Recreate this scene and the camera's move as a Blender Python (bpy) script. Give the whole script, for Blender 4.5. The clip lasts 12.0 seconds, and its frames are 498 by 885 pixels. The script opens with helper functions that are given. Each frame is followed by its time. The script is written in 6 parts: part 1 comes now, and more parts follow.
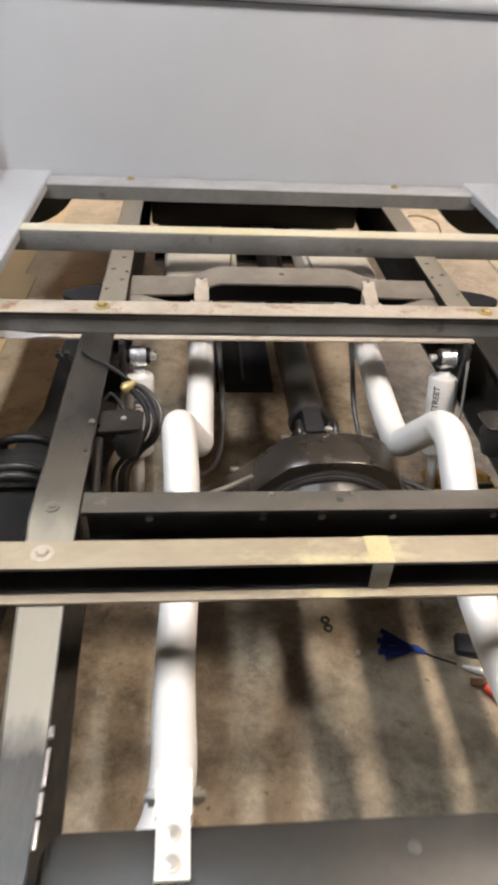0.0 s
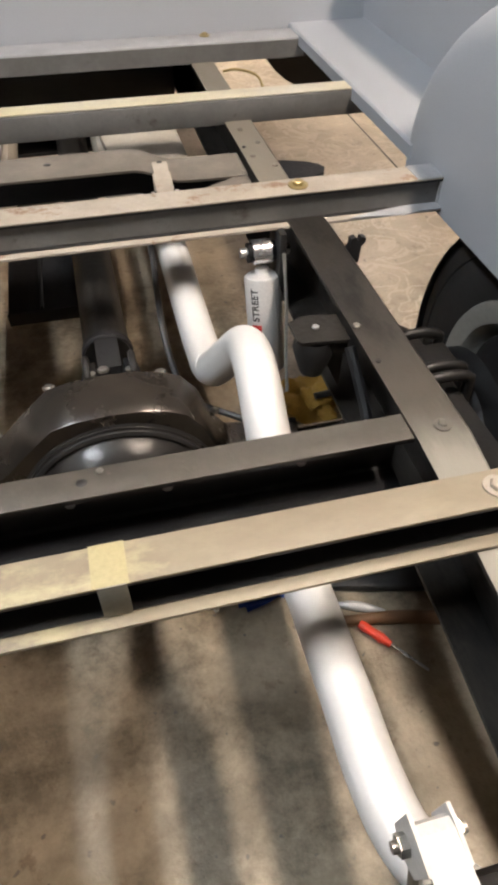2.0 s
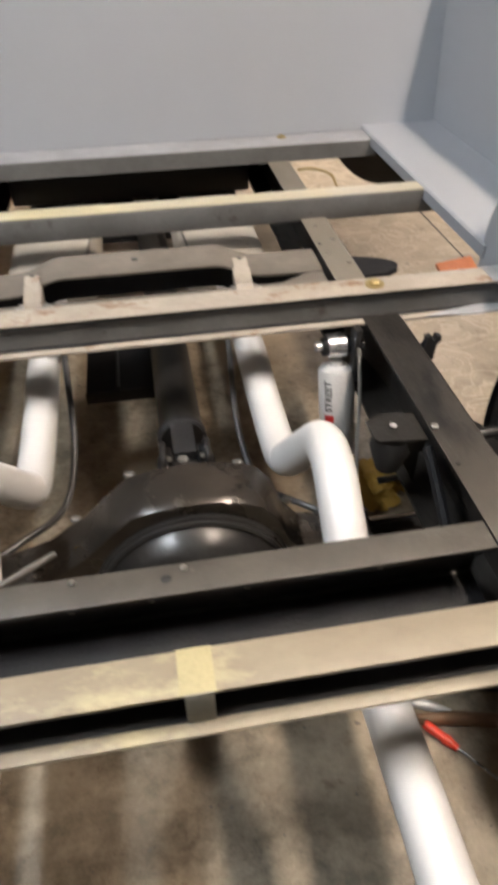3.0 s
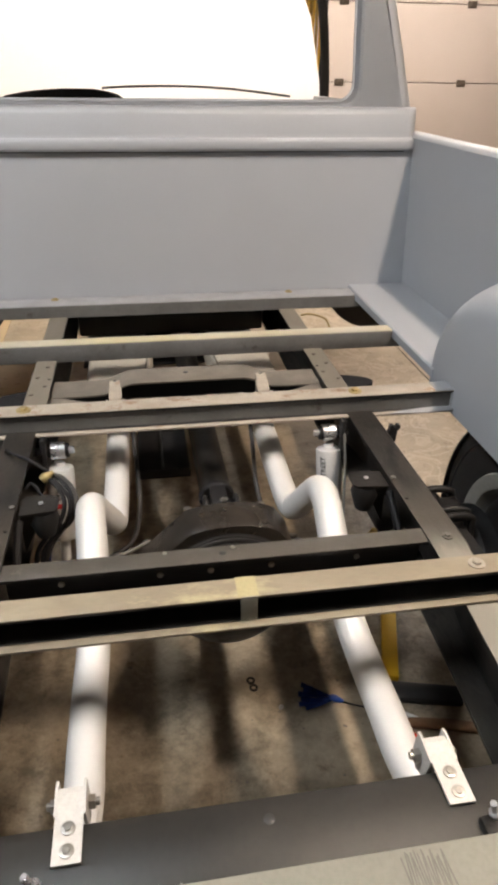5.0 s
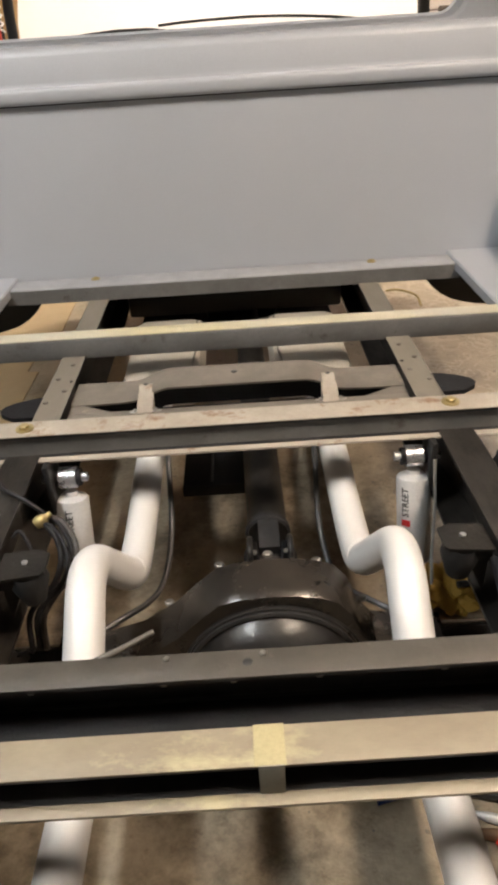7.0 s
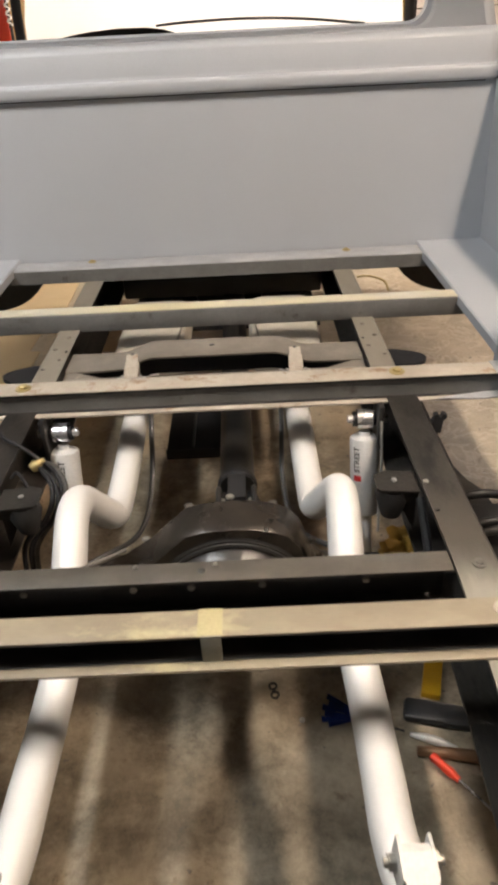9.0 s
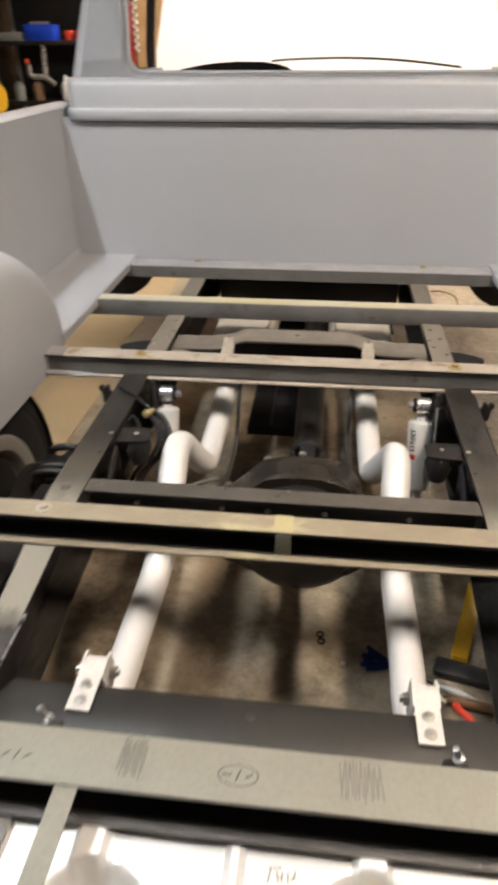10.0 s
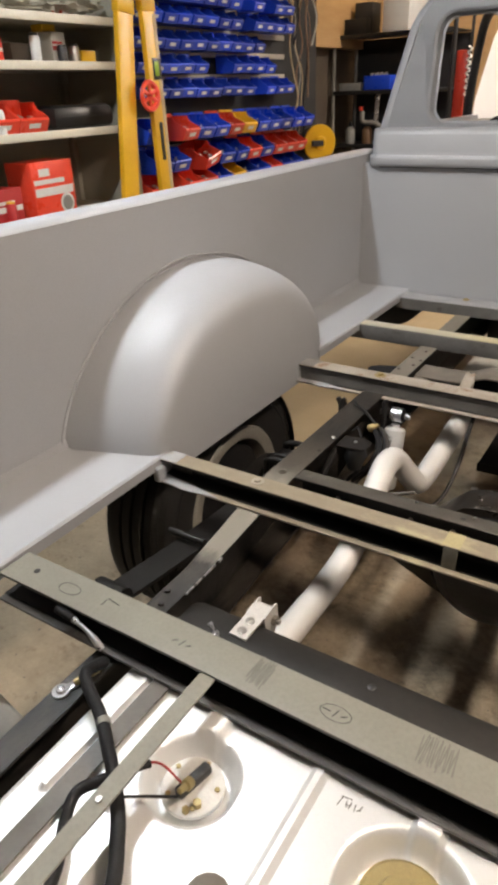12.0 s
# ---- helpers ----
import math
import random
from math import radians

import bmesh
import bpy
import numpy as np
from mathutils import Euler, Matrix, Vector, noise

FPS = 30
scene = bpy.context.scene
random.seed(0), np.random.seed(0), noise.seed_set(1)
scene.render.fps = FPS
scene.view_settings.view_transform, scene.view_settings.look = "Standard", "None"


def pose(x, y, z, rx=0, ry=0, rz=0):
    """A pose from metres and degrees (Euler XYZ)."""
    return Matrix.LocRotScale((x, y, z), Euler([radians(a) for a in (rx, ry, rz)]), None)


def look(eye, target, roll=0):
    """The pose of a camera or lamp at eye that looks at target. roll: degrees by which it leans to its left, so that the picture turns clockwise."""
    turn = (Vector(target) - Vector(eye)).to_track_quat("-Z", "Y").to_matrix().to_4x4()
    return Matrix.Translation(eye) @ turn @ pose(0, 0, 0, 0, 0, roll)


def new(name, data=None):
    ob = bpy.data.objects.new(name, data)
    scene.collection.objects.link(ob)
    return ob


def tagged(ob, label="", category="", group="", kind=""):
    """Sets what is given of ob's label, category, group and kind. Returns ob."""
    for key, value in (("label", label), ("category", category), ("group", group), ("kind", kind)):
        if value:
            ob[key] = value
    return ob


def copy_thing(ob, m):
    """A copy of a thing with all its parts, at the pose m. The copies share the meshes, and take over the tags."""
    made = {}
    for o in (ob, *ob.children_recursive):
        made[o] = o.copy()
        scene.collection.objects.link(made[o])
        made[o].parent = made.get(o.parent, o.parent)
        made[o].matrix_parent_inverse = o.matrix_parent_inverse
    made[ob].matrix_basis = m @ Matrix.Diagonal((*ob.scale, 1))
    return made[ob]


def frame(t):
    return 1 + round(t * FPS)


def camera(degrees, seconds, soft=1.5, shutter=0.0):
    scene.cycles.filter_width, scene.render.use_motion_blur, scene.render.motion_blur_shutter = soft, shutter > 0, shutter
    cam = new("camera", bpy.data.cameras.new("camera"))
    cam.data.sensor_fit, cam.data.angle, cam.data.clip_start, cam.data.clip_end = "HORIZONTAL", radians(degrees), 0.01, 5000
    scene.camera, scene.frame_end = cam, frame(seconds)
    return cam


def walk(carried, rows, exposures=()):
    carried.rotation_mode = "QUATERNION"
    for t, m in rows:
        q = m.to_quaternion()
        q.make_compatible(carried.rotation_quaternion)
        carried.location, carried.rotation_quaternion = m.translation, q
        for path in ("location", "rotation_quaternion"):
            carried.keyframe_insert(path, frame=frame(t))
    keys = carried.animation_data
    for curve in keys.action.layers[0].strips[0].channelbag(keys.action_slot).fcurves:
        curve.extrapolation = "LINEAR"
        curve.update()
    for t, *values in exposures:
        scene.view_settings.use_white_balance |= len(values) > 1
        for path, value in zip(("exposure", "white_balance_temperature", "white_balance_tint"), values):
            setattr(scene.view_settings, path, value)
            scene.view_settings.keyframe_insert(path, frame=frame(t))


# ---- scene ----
cam = camera(41.4, 12.0, soft=3.8, shutter=0.5)
PATH = [
    (0, (-0.213, -2.118, 1.329), (-0.048, -0.548, 0.102), 3.6),
    (0.5, (-0.086, -2.003, 1.321), (-0.04, -0.464, 0.044), -0.3),
    (1, (-0.022, -1.944, 1.308), (0.159, -0.415, 0.031), 0.2),
    (1.5, (0.045, -1.898, 1.298), (0.397, -0.432, -0.016), 1.7),
    (2, (0.058, -1.897, 1.212), (0.405, -0.562, -0.236), 0.7),
    (2.5, (0.062, -1.88, 1.212), (0.385, -0.512, -0.21), 1.1),
    (3, (0.022, -1.871, 1.251), (0.257, -0.375, -0.055), -1.0),
    (3.2, (0.003, -1.884, 1.272), (0.223, -0.348, 0.01), -0.9),
    (4.8, (-0.095, -2.3, 1.405), (0.19, -0.598, 0.394), 1.3),
    (5, (-0.107, -2.318, 1.41), (0.181, -0.601, 0.425), 0.8),
    (5.5, (-0.104, -2.291, 1.402), (0.119, -0.585, 0.381), 0.8),
    (6, (-0.037, -2.154, 1.38), (0.064, -0.477, 0.294), -0.7),
    (6.5, (0.009, -1.997, 1.346), (0.098, -0.304, 0.286), -0.3),
    (7, (0.02, -1.953, 1.337), (0.017, -0.269, 0.257), -3.7),
    (7.2, (0.023, -1.964, 1.33), (0.002, -0.273, 0.261), -3.8),
    (8.8, (0.081, -2.104, 1.372), (0.065, -0.426, 0.284), -2.8),
    (9, (0.086, -2.137, 1.372), (0.073, -0.465, 0.275), -2.9),
    (9.5, (0.077, -2.254, 1.406), (-0.005, -0.561, 0.345), -2.8),
    (10, (0.066, -2.427, 1.408), (-0.136, -0.73, 0.368), -0.4),
    (10.5, (0.099, -2.523, 1.435), (-0.407, -0.869, 0.431), -2.8),
    (11, (0.148, -2.528, 1.453), (-0.581, -0.905, 0.54), -1.6),
    (11.5, (0.191, -2.537, 1.444), (-0.691, -1.003, 0.512), -1.0),
    (12, (0.249, -2.555, 1.445), (-0.729, -1.084, 0.507), -2.4),
]
EXPOSURE = [(0, 0.36, 6540, 13), (1.0, 0.34, 6700, 13), (1.5, 0.18, 6620, 13), (3.0, 0.1, 6560, 13), (5.0, -0.09, 6750, 13), (5.5, -0.26, 6780, 13),
            (6.5, -0.14, 6950, 13), (7.0, -0.04, 6980, 13), (9.0, 0.0, 6980, 13), (9.5, 0.03, 6950, 13), (10.5, -0.08, 6850, 13), (12.0, -0.32, 6880, 13)]
walk(cam, [(t, look(eye, target, roll)) for t, eye, target, roll in PATH], EXPOSURE)

# ---- light ----
world = bpy.data.worlds.new("world")
world.use_nodes = True
world.node_tree.nodes["Background"].inputs[0].default_value = (0.8, 0.85, 1.0, 1)
world.node_tree.nodes["Background"].inputs[1].default_value = 0.065
scene.world = world
TUBE = 330.0          # strength of the ceiling tubes
FRONT = 320.0        # strength of the tubes in the bay in front of the truck


# ---- materials ----
def nodes_of(name):
    m = bpy.data.materials.new(name)
    m.use_nodes = True
    return m, m.node_tree.nodes, m.node_tree.links, m.node_tree.nodes["Principled BSDF"]


def surface(name, base, alt=None, rough=0.5, metal=0.0, size=6.0, amount=0.5, grain=120.0, bump=0.1, spots=None,
            spot_size=18.0, spot_at=0.62, rough_var=0.12, coat=0.0, stretch=(1, 1, 1), piece=0.0, spec=0.5, band=None, stain_shade=None, speck=0.35, veins=None):
    """Two-scale worn surface: broad patches from base to alt, fine grain in colour, gloss and relief, optional spots."""
    m, n, l, b = nodes_of(name)
    alt = alt or tuple(c * 0.72 for c in base)
    co = n.new("ShaderNodeTexCoord")
    mp = n.new("ShaderNodeMapping")
    mp.inputs["Scale"].default_value = stretch
    l.new(co.outputs["Object"], mp.inputs["Vector"])

    def noise_tex(scale, detail, rough_=0.6):
        t = n.new("ShaderNodeTexNoise")
        t.inputs["Scale"].default_value, t.inputs["Detail"].default_value, t.inputs["Roughness"].default_value = scale, detail, rough_
        l.new(mp.outputs["Vector"], t.inputs["Vector"])
        return t

    def ramp(src, lo, hi):
        r = n.new("ShaderNodeMapRange")
        r.inputs["From Min"].default_value, r.inputs["From Max"].default_value = lo, hi
        l.new(src, r.inputs["Value"])
        return r.outputs["Result"]

    def mix(f, a, c):
        x = n.new("ShaderNodeMix")
        x.data_type = "RGBA"
        if isinstance(f, float):
            x.inputs[0].default_value = f
        else:
            l.new(f, x.inputs[0])
        for k, v in ((6, a), (7, c)):
            if isinstance(v, tuple):
                x.inputs[k].default_value = (*v, 1)
            else:
                l.new(v, x.inputs[k])
        return x.outputs[2]

    broad, fine = noise_tex(size, 6), noise_tex(grain, 3)
    f = n.new("ShaderNodeMath")
    f.operation = "MULTIPLY"
    f.inputs[1].default_value = amount
    l.new(ramp(broad.outputs["Fac"], 0.32, 0.68), f.inputs[0])
    col = mix(f.outputs[0], base, alt)
    g = n.new("ShaderNodeMath")
    g.operation = "MULTIPLY"
    g.inputs[1].default_value = speck
    l.new(ramp(fine.outputs["Fac"], 0.4, 0.75), g.inputs[0])
    col = mix(g.outputs[0], col, tuple(c * 0.6 for c in base))
    if spots:
        sp = noise_tex(spot_size, 8, 0.7)
        col = mix(ramp(sp.outputs["Fac"], spot_at, spot_at + 0.09), col, spots)
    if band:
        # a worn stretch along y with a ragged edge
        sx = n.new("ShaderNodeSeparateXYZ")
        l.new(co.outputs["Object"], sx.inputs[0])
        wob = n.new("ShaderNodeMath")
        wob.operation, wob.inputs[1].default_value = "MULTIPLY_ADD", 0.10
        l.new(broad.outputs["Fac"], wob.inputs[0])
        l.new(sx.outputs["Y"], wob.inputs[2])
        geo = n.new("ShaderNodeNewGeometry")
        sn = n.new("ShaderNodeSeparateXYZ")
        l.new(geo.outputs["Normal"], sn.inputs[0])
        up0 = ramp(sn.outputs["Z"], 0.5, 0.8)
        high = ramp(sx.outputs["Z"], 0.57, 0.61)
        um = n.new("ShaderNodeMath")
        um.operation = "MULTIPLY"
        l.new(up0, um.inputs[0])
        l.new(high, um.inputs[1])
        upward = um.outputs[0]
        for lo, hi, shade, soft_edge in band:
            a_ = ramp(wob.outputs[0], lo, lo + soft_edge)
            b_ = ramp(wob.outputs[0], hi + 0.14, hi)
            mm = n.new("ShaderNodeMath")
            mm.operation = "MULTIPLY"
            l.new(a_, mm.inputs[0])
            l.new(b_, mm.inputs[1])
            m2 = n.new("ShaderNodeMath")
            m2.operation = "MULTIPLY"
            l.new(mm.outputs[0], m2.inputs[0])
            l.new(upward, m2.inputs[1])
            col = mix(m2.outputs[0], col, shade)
    if stain_shade:
        # soaked oily patches plus painted-in shade under the truck, densest about one spot
        (sx0, sy0, reach), shade = stain_shade
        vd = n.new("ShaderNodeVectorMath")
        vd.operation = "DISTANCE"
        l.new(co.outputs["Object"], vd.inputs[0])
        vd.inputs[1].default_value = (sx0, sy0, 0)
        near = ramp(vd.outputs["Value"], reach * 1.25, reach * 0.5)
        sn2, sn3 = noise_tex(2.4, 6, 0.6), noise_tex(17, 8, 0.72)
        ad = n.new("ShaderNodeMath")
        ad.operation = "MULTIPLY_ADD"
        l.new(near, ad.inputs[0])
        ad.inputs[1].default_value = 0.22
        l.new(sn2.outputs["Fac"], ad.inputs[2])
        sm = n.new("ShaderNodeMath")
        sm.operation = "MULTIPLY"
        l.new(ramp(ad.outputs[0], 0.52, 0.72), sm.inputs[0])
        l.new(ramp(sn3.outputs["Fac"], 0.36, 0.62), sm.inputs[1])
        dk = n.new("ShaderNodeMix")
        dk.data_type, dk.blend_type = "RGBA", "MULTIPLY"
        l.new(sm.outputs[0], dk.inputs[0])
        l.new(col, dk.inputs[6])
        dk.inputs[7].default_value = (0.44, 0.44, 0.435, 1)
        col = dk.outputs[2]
        pits = noise_tex(46, 2, 0.4)
        col = mix(ramp(pits.outputs["Fac"], 0.70, 0.74), col, shade)
    if veins:
        # thin paler swirls where the sealer has worn
        vn = noise_tex(5.5, 3, 0.55)
        vn.inputs["Distortion"].default_value = 1.6
        va, vb = ramp(vn.outputs["Fac"], 0.47, 0.51), ramp(vn.outputs["Fac"], 0.56, 0.52)
        vm = n.new("ShaderNodeMath")
        vm.operation = "MULTIPLY"
        l.new(va, vm.inputs[0])
        l.new(vb, vm.inputs[1])
        v2 = n.new("ShaderNodeMath")
        v2.operation = "MULTIPLY"
        l.new(vm.outputs[0], v2.inputs[0])
        vr = n.new("ShaderNodeSeparateXYZ")
        l.new(co.outputs["Object"], vr.inputs[0])
        vx = n.new("ShaderNodeMapRange")
        vx.inputs["From Min"].default_value, vx.inputs["From Max"].default_value, vx.inputs["To Max"].default_value = 0.55, 0.8, 0.4
        l.new(vr.outputs["X"], vx.inputs["Value"])
        l.new(vx.outputs["Result"], v2.inputs[1])
        col = mix(v2.outputs[0], col, veins)
    if piece:
        oi = n.new("ShaderNodeObjectInfo")
        hsv = n.new("ShaderNodeHueSaturation")
        mr = n.new("ShaderNodeMapRange")
        mr.inputs["To Min"].default_value, mr.inputs["To Max"].default_value = 1 - piece, 1 + piece
        l.new(oi.outputs["Random"], mr.inputs["Value"])
        l.new(mr.outputs["Result"], hsv.inputs["Value"])
        l.new(col, hsv.inputs["Color"])
        col = hsv.outputs["Color"]
    l.new(col, b.inputs["Base Color"])
    rr = n.new("ShaderNodeMapRange")
    rr.inputs["To Min"].default_value, rr.inputs["To Max"].default_value = max(0.03, rough - rough_var), min(1, rough + rough_var)
    l.new(broad.outputs["Fac"], rr.inputs["Value"])
    l.new(rr.outputs["Result"], b.inputs["Roughness"])
    b.inputs["Metallic"].default_value = metal
    b.inputs["Specular IOR Level"].default_value = spec
    b.inputs["Coat Weight"].default_value = coat
    if bump:
        bp = n.new("ShaderNodeBump")
        bp.inputs["Strength"].default_value, bp.inputs["Distance"].default_value = bump, 0.004
        l.new(fine.outputs["Fac"], bp.inputs["Height"])
        l.new(bp.outputs["Normal"], b.inputs["Normal"])
    return m


def glow(name, colour, strength):
    m, n, l, b = nodes_of(name)
    b.inputs["Base Color"].default_value = (0.8, 0.8, 0.8, 1)
    b.inputs["Emission Color"].default_value, b.inputs["Emission Strength"].default_value = (*colour, 1), strength
    return m


PRIMER = surface("grey_primer", (0.436, 0.451, 0.476), (0.406, 0.421, 0.446), rough=0.41, size=2.2, amount=0.6, grain=300, bump=0.02, rough_var=0.07, speck=0.15)
PRIMER_EDGE = surface("grey_primer_sill", (0.44, 0.445, 0.455), (0.30, 0.30, 0.30), rough=0.5, size=9, amount=0.8, grain=160, bump=0.08)
SILL_TAN = surface("tan_primer", (0.345, 0.295, 0.21), (0.235, 0.19, 0.135), rough=0.5, size=9, amount=1.0, grain=110, bump=0.12,
                   spots=(0.44, 0.385, 0.235), spot_size=8, spot_at=0.57, stretch=(0.5, 1, 1))
SILL_RUST = surface("worn_primer", (0.46, 0.41, 0.34), (0.34, 0.29, 0.23), rough=0.55, size=12, amount=0.9, grain=140, bump=0.1,
                    spots=(0.24, 0.145, 0.085), spot_size=20, spot_at=0.57)
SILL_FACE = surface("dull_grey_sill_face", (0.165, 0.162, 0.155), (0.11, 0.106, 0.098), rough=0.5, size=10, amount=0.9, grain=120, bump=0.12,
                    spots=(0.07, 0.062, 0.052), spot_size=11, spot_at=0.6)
SILL_GREY = surface("olive_grey_primer", (0.27, 0.26, 0.215), (0.22, 0.21, 0.175), rough=0.55, size=7, amount=0.7, grain=160, bump=0.06)
SILL_SCUFF = surface("scuffed_primer", (0.20, 0.19, 0.16), (0.16, 0.15, 0.125), rough=0.55, size=60, amount=0.9, grain=300)
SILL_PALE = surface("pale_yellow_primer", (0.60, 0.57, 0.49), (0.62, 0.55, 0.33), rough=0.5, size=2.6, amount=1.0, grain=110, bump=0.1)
YELLOW_TAPE = surface("yellow_tape", (0.46, 0.40, 0.22), (0.41, 0.35, 0.20), rough=0.6, size=30, grain=200)
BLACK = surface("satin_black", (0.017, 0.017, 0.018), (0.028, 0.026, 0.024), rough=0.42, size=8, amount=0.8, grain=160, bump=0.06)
FRAME = surface("dusty_black_frame", (0.012, 0.011, 0.010), (0.024, 0.021, 0.018), rough=0.45, size=7, amount=0.9, grain=120, bump=0.2,
                spots=(0.05, 0.043, 0.036), spot_size=9, spot_at=0.66, spec=0.28, rough_var=0.15)
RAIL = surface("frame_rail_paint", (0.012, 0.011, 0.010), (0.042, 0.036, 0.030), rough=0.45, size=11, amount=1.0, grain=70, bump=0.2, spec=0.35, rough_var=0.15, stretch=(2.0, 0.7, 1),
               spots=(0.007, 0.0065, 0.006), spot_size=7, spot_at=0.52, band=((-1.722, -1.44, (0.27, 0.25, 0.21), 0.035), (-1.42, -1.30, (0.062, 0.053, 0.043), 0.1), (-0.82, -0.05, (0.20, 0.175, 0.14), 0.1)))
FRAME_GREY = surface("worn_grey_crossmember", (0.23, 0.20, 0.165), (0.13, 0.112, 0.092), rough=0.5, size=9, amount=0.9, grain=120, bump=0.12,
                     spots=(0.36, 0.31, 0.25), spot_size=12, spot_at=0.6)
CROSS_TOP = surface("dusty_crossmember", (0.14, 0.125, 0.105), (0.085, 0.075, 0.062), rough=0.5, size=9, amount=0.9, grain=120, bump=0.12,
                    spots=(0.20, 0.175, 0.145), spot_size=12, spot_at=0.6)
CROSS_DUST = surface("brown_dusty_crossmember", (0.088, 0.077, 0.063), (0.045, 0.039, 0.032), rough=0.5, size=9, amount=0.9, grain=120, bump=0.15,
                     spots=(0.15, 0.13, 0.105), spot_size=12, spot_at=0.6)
BARE = surface("bare_steel", (0.34, 0.33, 0.30), (0.20, 0.19, 0.17), rough=0.45, metal=0.15, size=9, amount=0.8, grain=150, bump=0.06)
IRON = surface("oily_axle_steel", (0.060, 0.050, 0.041), (0.022, 0.019, 0.016), rough=0.27, metal=0.45, size=7, amount=0.9, grain=70, bump=0.05, spec=0.7, rough_var=0.07, spots=(0.02, 0.018, 0.016), spot_size=14, spot_at=0.57)
IRON_GLOSS = surface("oily_iron", (0.035, 0.032, 0.03), (0.018, 0.017, 0.016), rough=0.32, metal=0.4, size=9, amount=0.8, grain=26, bump=0.5, rough_var=0.15)
PIPE = surface("silver_coated_pipe", (0.82, 0.80, 0.77), (0.72, 0.70, 0.67), rough=0.44, metal=0.12, size=5, amount=0.5, grain=200, bump=0.015, speck=0.08)
ALLOY = surface("brushed_aluminium", (0.78, 0.77, 0.75), (0.62, 0.61, 0.60), rough=0.36, metal=0.3, size=14, amount=0.5, grain=220, bump=0.04)
CHROME = surface("polished_steel", (0.62, 0.62, 0.63), (0.5, 0.5, 0.5), rough=0.28, metal=0.75, size=20, amount=0.4, grain=200, bump=0.0, rough_var=0.05)
DULL_ALLOY = surface("dull_aluminium", (0.68, 0.655, 0.61), (0.60, 0.58, 0.54), rough=0.55, metal=0.1, size=14, amount=0.5, grain=220, bump=0.03)
ZINC = surface("zinc_bolt", (0.52, 0.50, 0.46), (0.36, 0.33, 0.28), rough=0.35, metal=0.9, size=40, grain=300)
GOLD = surface("yellow_zinc", (0.46, 0.36, 0.16), (0.30, 0.23, 0.12), rough=0.42, metal=0.6, size=40, grain=300)
TANK = surface("silver_fuel_tank", (0.92, 0.92, 0.905), (0.86, 0.855, 0.84), rough=0.38, metal=0.3, size=4, amount=0.5, grain=220, bump=0.01, speck=0.06)
RUBBER = surface("tyre_rubber", (0.011, 0.011, 0.012), (0.02, 0.019, 0.017), rough=0.7, size=12, grain=120, bump=0.2)
RIM = surface("grey_steel_rim", (0.30, 0.29, 0.26), (0.21, 0.20, 0.18), rough=0.5, size=10, grain=120)
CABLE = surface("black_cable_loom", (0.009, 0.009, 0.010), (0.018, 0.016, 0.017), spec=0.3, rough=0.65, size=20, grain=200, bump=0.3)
LOOM = surface("dusty_wire_tape", (0.055, 0.047, 0.040), (0.022, 0.020, 0.018), rough=0.6, size=30, grain=150, bump=0.3)
SPRING = surface("black_spring_steel", (0.008, 0.0078, 0.008), (0.016, 0.014, 0.012), rough=0.42, size=9, amount=0.8, grain=120, bump=0.15, spec=0.3)
TUBE_PAINT = surface("satin_brown_black_tube", (0.016, 0.0145, 0.013), (0.026, 0.023, 0.020), rough=0.46, size=5, amount=0.9, grain=90, bump=0.05, spec=0.32, rough_var=0.1, spots=(0.045, 0.04, 0.035), spot_size=24, spot_at=0.70)
# oily blotches and under-truck shade share one darkening of the floor colour
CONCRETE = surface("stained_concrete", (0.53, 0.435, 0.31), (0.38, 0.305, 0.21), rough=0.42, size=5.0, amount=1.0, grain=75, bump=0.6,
                   spots=(0.30, 0.23, 0.155), spot_size=16, spot_at=0.57, stain_shade=((0.0, -0.9, 1.15), (0.2, 0.17, 0.14)), veins=(0.68, 0.58, 0.45))
CARD = surface("brown_cardboard", (0.60, 0.45, 0.26), (0.53, 0.39, 0.22), rough=0.75, size=5, amount=0.6, grain=160, bump=0.05)
BEIGE = surface("beige_door_panel", (0.62, 0.53, 0.47), (0.56, 0.48, 0.42), rough=0.6, size=1.6, amount=0.6, grain=200, bump=0.05)
WALL = surface("brown_board_wall", (0.10, 0.075, 0.053), (0.06, 0.045, 0.033), rough=0.75, size=2.5, amount=0.8, grain=60, bump=0.1)
PLY = surface("plywood_sheet", (0.52, 0.34, 0.17), (0.42, 0.26, 0.12), rough=0.65, size=2.5, amount=0.8, grain=60, bump=0.05, stretch=(1, 1, 6))
CEIL = surface("ceiling_board", (0.13, 0.11, 0.09), rough=0.8, size=1.5, amount=0.4, grain=60)
BLUE = surface("blue_plastic", (0.012, 0.058, 0.52), (0.008, 0.042, 0.40), rough=0.3, size=20, grain=200, bump=0.02, piece=0.35)
RED = surface("red_plastic", (0.78, 0.07, 0.035), (0.66, 0.05, 0.028), rough=0.3, size=20, grain=200, bump=0.02, piece=0.25)
YELLOW = surface("yellow_plastic", (0.80, 0.45, 0.022), (0.72, 0.38, 0.018), rough=0.35, size=20, grain=200, bump=0.02, piece=0.1)
SHELF = surface("grey_steel_shelf", (0.46, 0.43, 0.35), (0.36, 0.335, 0.27), rough=0.5, size=6, grain=160, bump=0.05)
SHELF_LIP = surface("cream_shelf_edge", (0.76, 0.71, 0.58), (0.66, 0.61, 0.50), rough=0.5, size=12, grain=160, bump=0.05)
